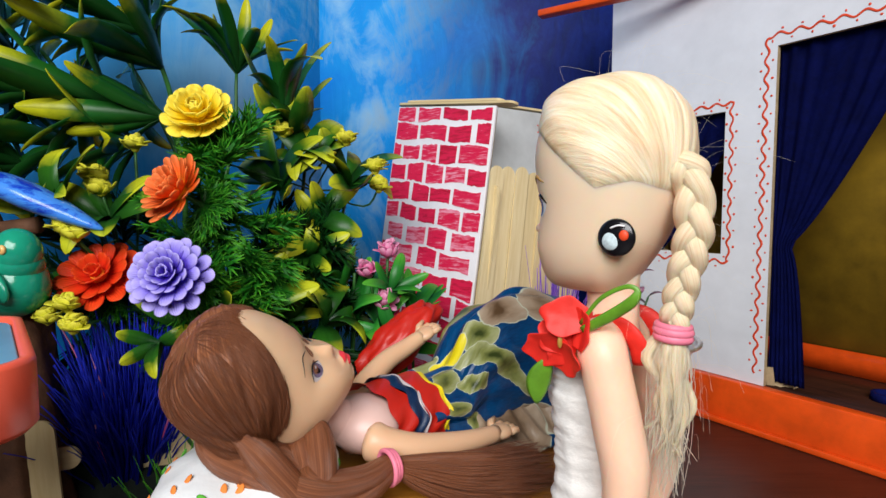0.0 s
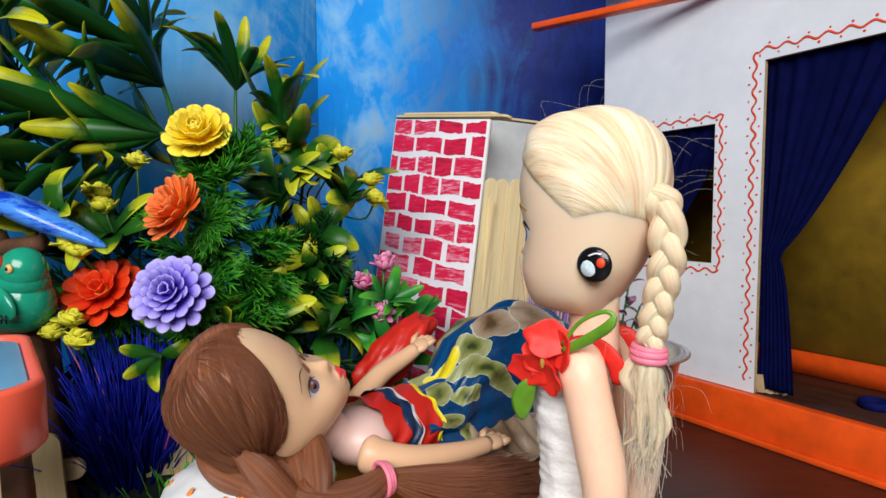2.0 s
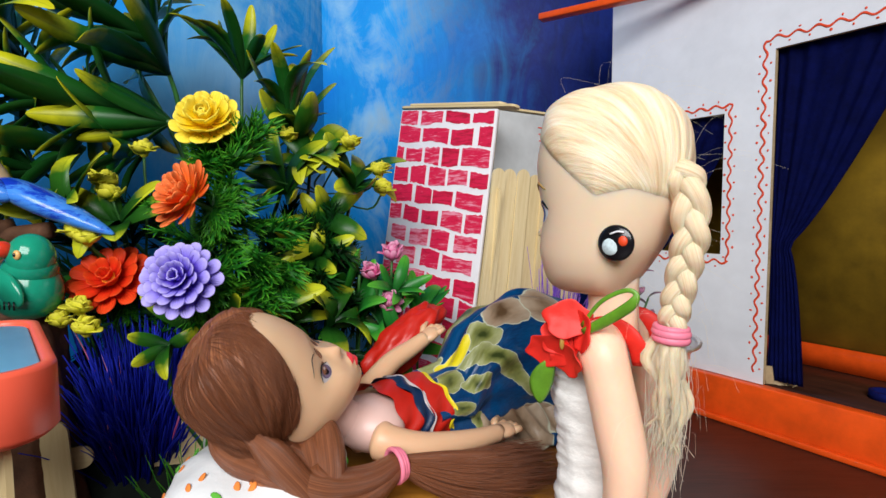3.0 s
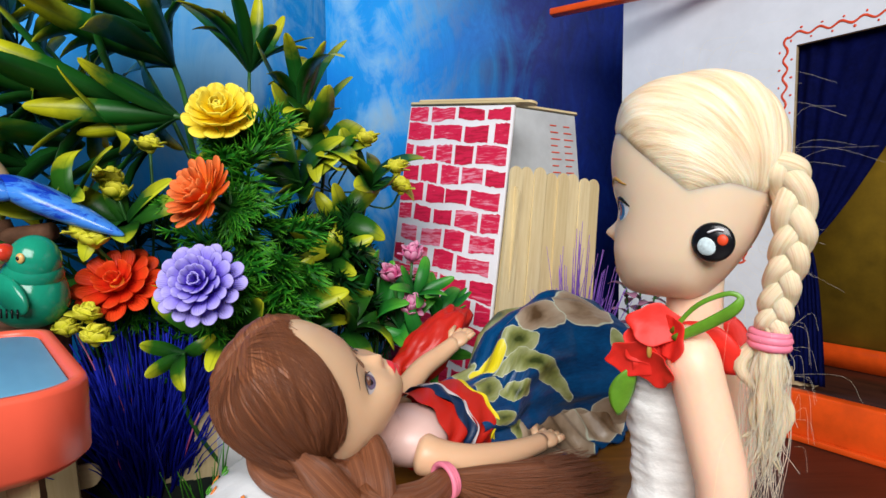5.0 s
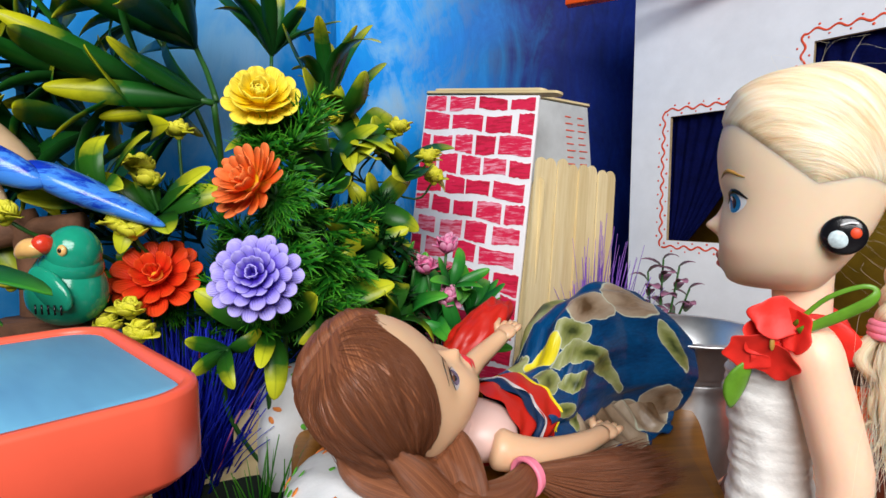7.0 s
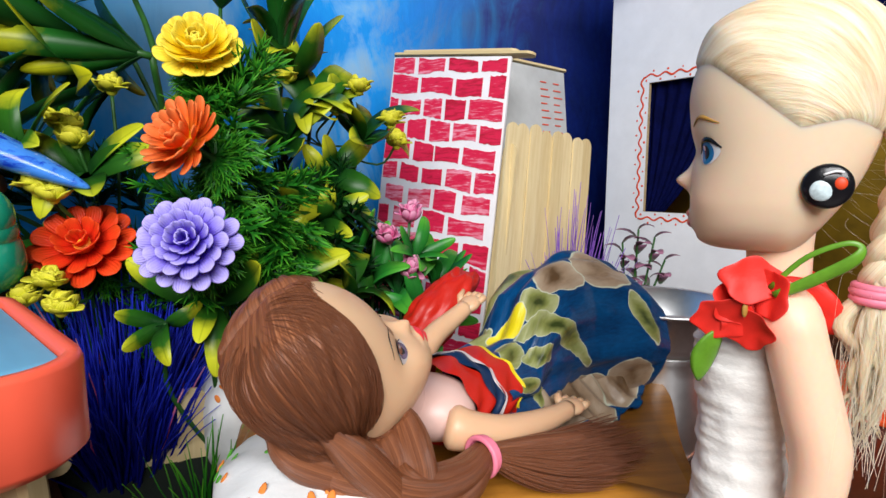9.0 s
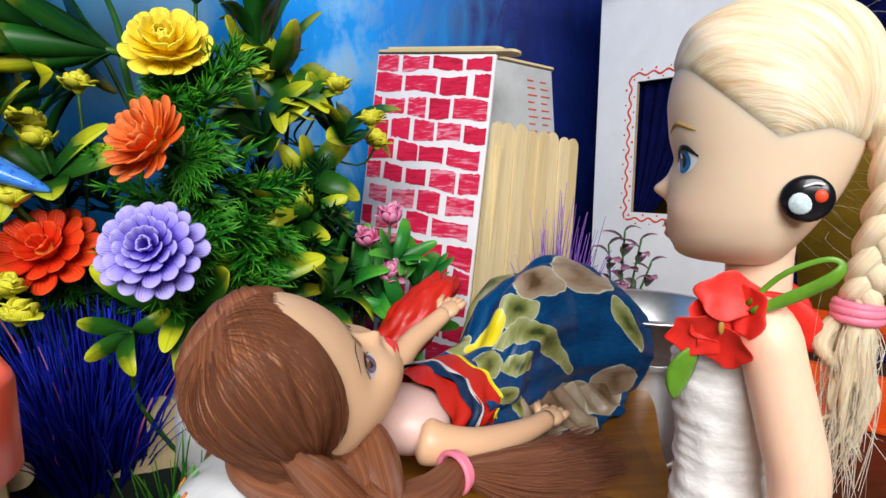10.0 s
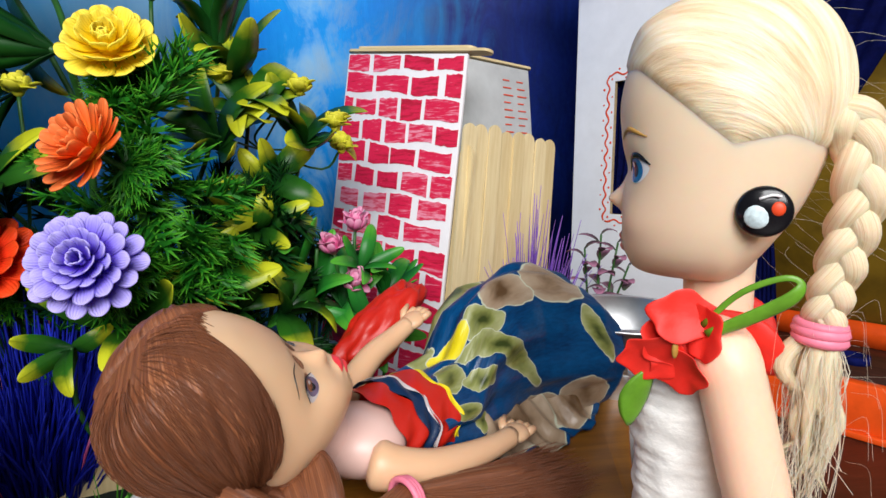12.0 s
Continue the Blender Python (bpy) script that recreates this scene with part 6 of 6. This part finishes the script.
bm = bmesh.new()
rings = []
for i in range(13):
    z = 0.118 * i / 12
    rings.append([(math.cos(t) * (0.026 - 0.05 * z) * (1 + 0.12 * math.sin(5 * t + 40 * z) + 0.1 * noise.noise(Vector((math.cos(t) * 2, math.sin(t) * 2, z * 50)))), math.sin(t) * (0.024 - 0.05 * z) * (1 + 0.1 * math.sin(7 * t)), z) for t in [2 * math.pi * k / 36 for k in range(36)]])
vs = loft_rings(bm, rings)
bm.faces.new(vs[-1])
part("trunk", bm, M_BARK, stump)
part("branch", tube(bmesh.new(), curve_pts([(-0.008, 0.010, 0.10), (-0.012, 0.014, 0.14), (-0.018, 0.012, 0.168)], 12), [0.011 - 0.0004 * i for i in range(13)], 14), M_BARK, stump)
part("branch", tube(bmesh.new(), curve_pts([(-0.045, 0.010, 0.152), (-0.018, 0.012, 0.158), (0.012, 0.010, 0.163)], 12), [0.007 - 0.0002 * i for i in range(13)], 14), M_BARK, stump, "thick brown twig")

parrot = thing("parrot_figurine", (-0.214, 0.262, 0.1182), "glazed green parrot figurine with red and yellow beak", "figurine", turn=-20)
bm = ball(bmesh.new(), (0, 0, 0.018), (1, 1, 1), None, 0, 40, 28, shape=lambda d: Vector((d.x * 0.0165 * (1 - 0.25 * d.z), d.y * 0.0145 * (1 - 0.2 * d.z), d.z * 0.0185)))
ball(bm, (0.007, -0.002, 0.032), (0.0106, 0.0105, 0.0120), None, 0, 32, 22)
ball(bm, (0.004, -0.001, 0.026), (0.0128, 0.0118, 0.010), None, 0, 32, 22)
part("body", bm, M_PARROT, parrot)
part("wing", ball(bmesh.new(), (0.006, -0.013, 0.018), (1, 1, 1), None, 0, 28, 18, shape=lambda d: Vector((d.x * 0.011, d.y * 0.003, d.z * 0.008 - 0.005 * d.x))), M_PARROT, parrot)
for i in range(5):
    part("feather_mark", tube(bmesh.new(), [(0.002 + 0.003 * i, -0.0165 + 0.0003 * i, 0.012), (0.0025 + 0.003 * i, -0.0168 + 0.0003 * i, 0.008)], 0.0004, 6), M_BLACK, parrot)
part("beak", ball(bmesh.new(), (0.0035, -0.0125, 0.0365), (1, 1, 1), None, 0, 20, 14, shape=lambda d: Vector((d.x * 0.0040, d.y * 0.0045, d.z * 0.0042))), M_BEAK_R, parrot, "red base of the beak")
part("beak", ball(bmesh.new(), (-0.0015, -0.0140, 0.0350), (1, 1, 1), None, 0, 24, 16, shape=lambda d: Vector((d.x * 0.0072, d.y * 0.0046, d.z * 0.0042 - 0.0035 * max(0.0, -d.x) ** 2))), M_BEAK_Y, parrot, "yellow-orange hooked beak")
eye = part("eye", ball(bmesh.new(), (0.0115, -0.0112, 0.0340), (0.0022, 0.0014, 0.0024), None, 0, 16, 10), M_BEAK_Y, parrot)
part("pupil", ball(bmesh.new(), (0.0117, -0.0125, 0.0341), (0.0009, 0.0006, 0.0010), None, 0, 12, 8), M_BLACK, eye)

bird = thing("bird_figurine", (-0.252, 0.282, 0.166), "glazed bird figurine with cream body and blue tail", "figurine")
bd = Matrix.Rotation(radians(26), 3, "Y")
part("body", ball(bmesh.new(), (-0.012, -0.004, 0.034), (1, 1, 1), bd, 0, 40, 26, shape=lambda d: Vector((d.x * 0.034, d.y * 0.015, d.z * 0.016 * (1 - 0.35 * max(0, d.x))))), M_BIRD, bird, "cream and tan glazed body")
part("wing", ball(bmesh.new(), (0.005, -0.015, 0.025), (1, 1, 1), bd, 0, 36, 20, shape=lambda d: Vector((d.x * 0.026, d.y * 0.007, d.z * 0.008))), M_BIRDBLUE, bird, "bright blue wing")
tail = ball(bmesh.new(), (0.044, -0.006, 0.009), (1, 1, 1), Matrix.Rotation(radians(25), 3, "Y"), 0, 36, 20, shape=lambda d: Vector((d.x * 0.034, d.y * 0.010 * (1 - 0.45 * d.x), d.z * 0.0065 * (1 - 0.4 * d.x))))
part("tail", tail, M_BIRDBLUE, bird, "blue and white brushed tail")
part("leg", tube(bmesh.new(), [(0.006, -0.004, -0.001), (0.002, -0.004, 0.012), (-0.004, -0.004, 0.022)], 0.0016, 8), M_BIRD, bird)

# ---- fence of lolly sticks, pots ----
pick = thing("stick_fence", (-0.148, 0.297, 0), "little garden fence of lolly sticks", "fence")
sm = stick_mesh("stick", 0.062, 0.0135)
part("stick", sm, None, pick, m=pose(-0.004, 0, 0, 0, 3, 8))
part("stick", stick_mesh("rail", 0.075, 0.0125), None, pick, m=pose(-0.030, -0.0035, 0.016, 0, 66, 8))
for x in (-0.058, -0.112):
    part("stick", sm, None, pick, m=pose(x, -0.03, 0, 0, -3, 15))
part("stick", stick_mesh("rail", 0.085, 0.0125), None, pick, m=pose(-0.13, -0.038, 0.030, 0, 84, 12))
tuft("green_grass", (-0.134, 0.262, 0.0), 46, 0.058, 0.032, M_FERN, "sparse green plastic grass at the fence", (0, 0, 0), 0.0018)

pot = thing("cooking_pot", (0.113, 0.324, 0), "small aluminium cooking pot", "pot")
part("body", lathe(bmesh.new(), [(0.0, 0.002), (0.020, 0.002), (0.024, 0.008), (0.026, 0.03), (0.025, 0.052), (0.0235, 0.060), (0.027, 0.064), (0.026, 0.066), (0.022, 0.0605), (0.023, 0.05), (0.024, 0.03), (0.022, 0.01), (0.0, 0.006)], 48), M_METAL, pot)
part("foot", lathe(bmesh.new(), [(0.018, 0.0), (0.021, 0.0), (0.022, 0.004), (0.017, 0.004)], 40), M_METAL, pot)
pan = thing("pan", (0.113, 0.324, 0.0665), "shallow aluminium pan resting on the pot", "pan")
part("bowl", lathe(bmesh.new(), [(0.0, 0.0), (0.030, 0.0), (0.035, 0.006), (0.0385, 0.024), (0.0435, 0.0255), (0.0437, 0.0268), (0.038, 0.0268), (0.034, 0.008), (0.029, 0.003), (0.0, 0.003)], 56), M_METAL, pan)
# added mound, coloured near black in place of the deep shade below the plants
gap_mound = part("moss_bed", ball(bmesh.new(), (-0.19, 0.37, 0.0), (1, 1, 1), None, 0, 60, 24, shape=lambda d: Vector((d.x * 0.21, d.y * 0.085, max(0.0002, d.z) * 0.055 * (1 + 0.4 * noise.noise(d * 6)))) ), M_GAPDARK)
tagged(gap_mound, "near-black mound added for the shade under the artificial plants", "moss", kind="stuff")
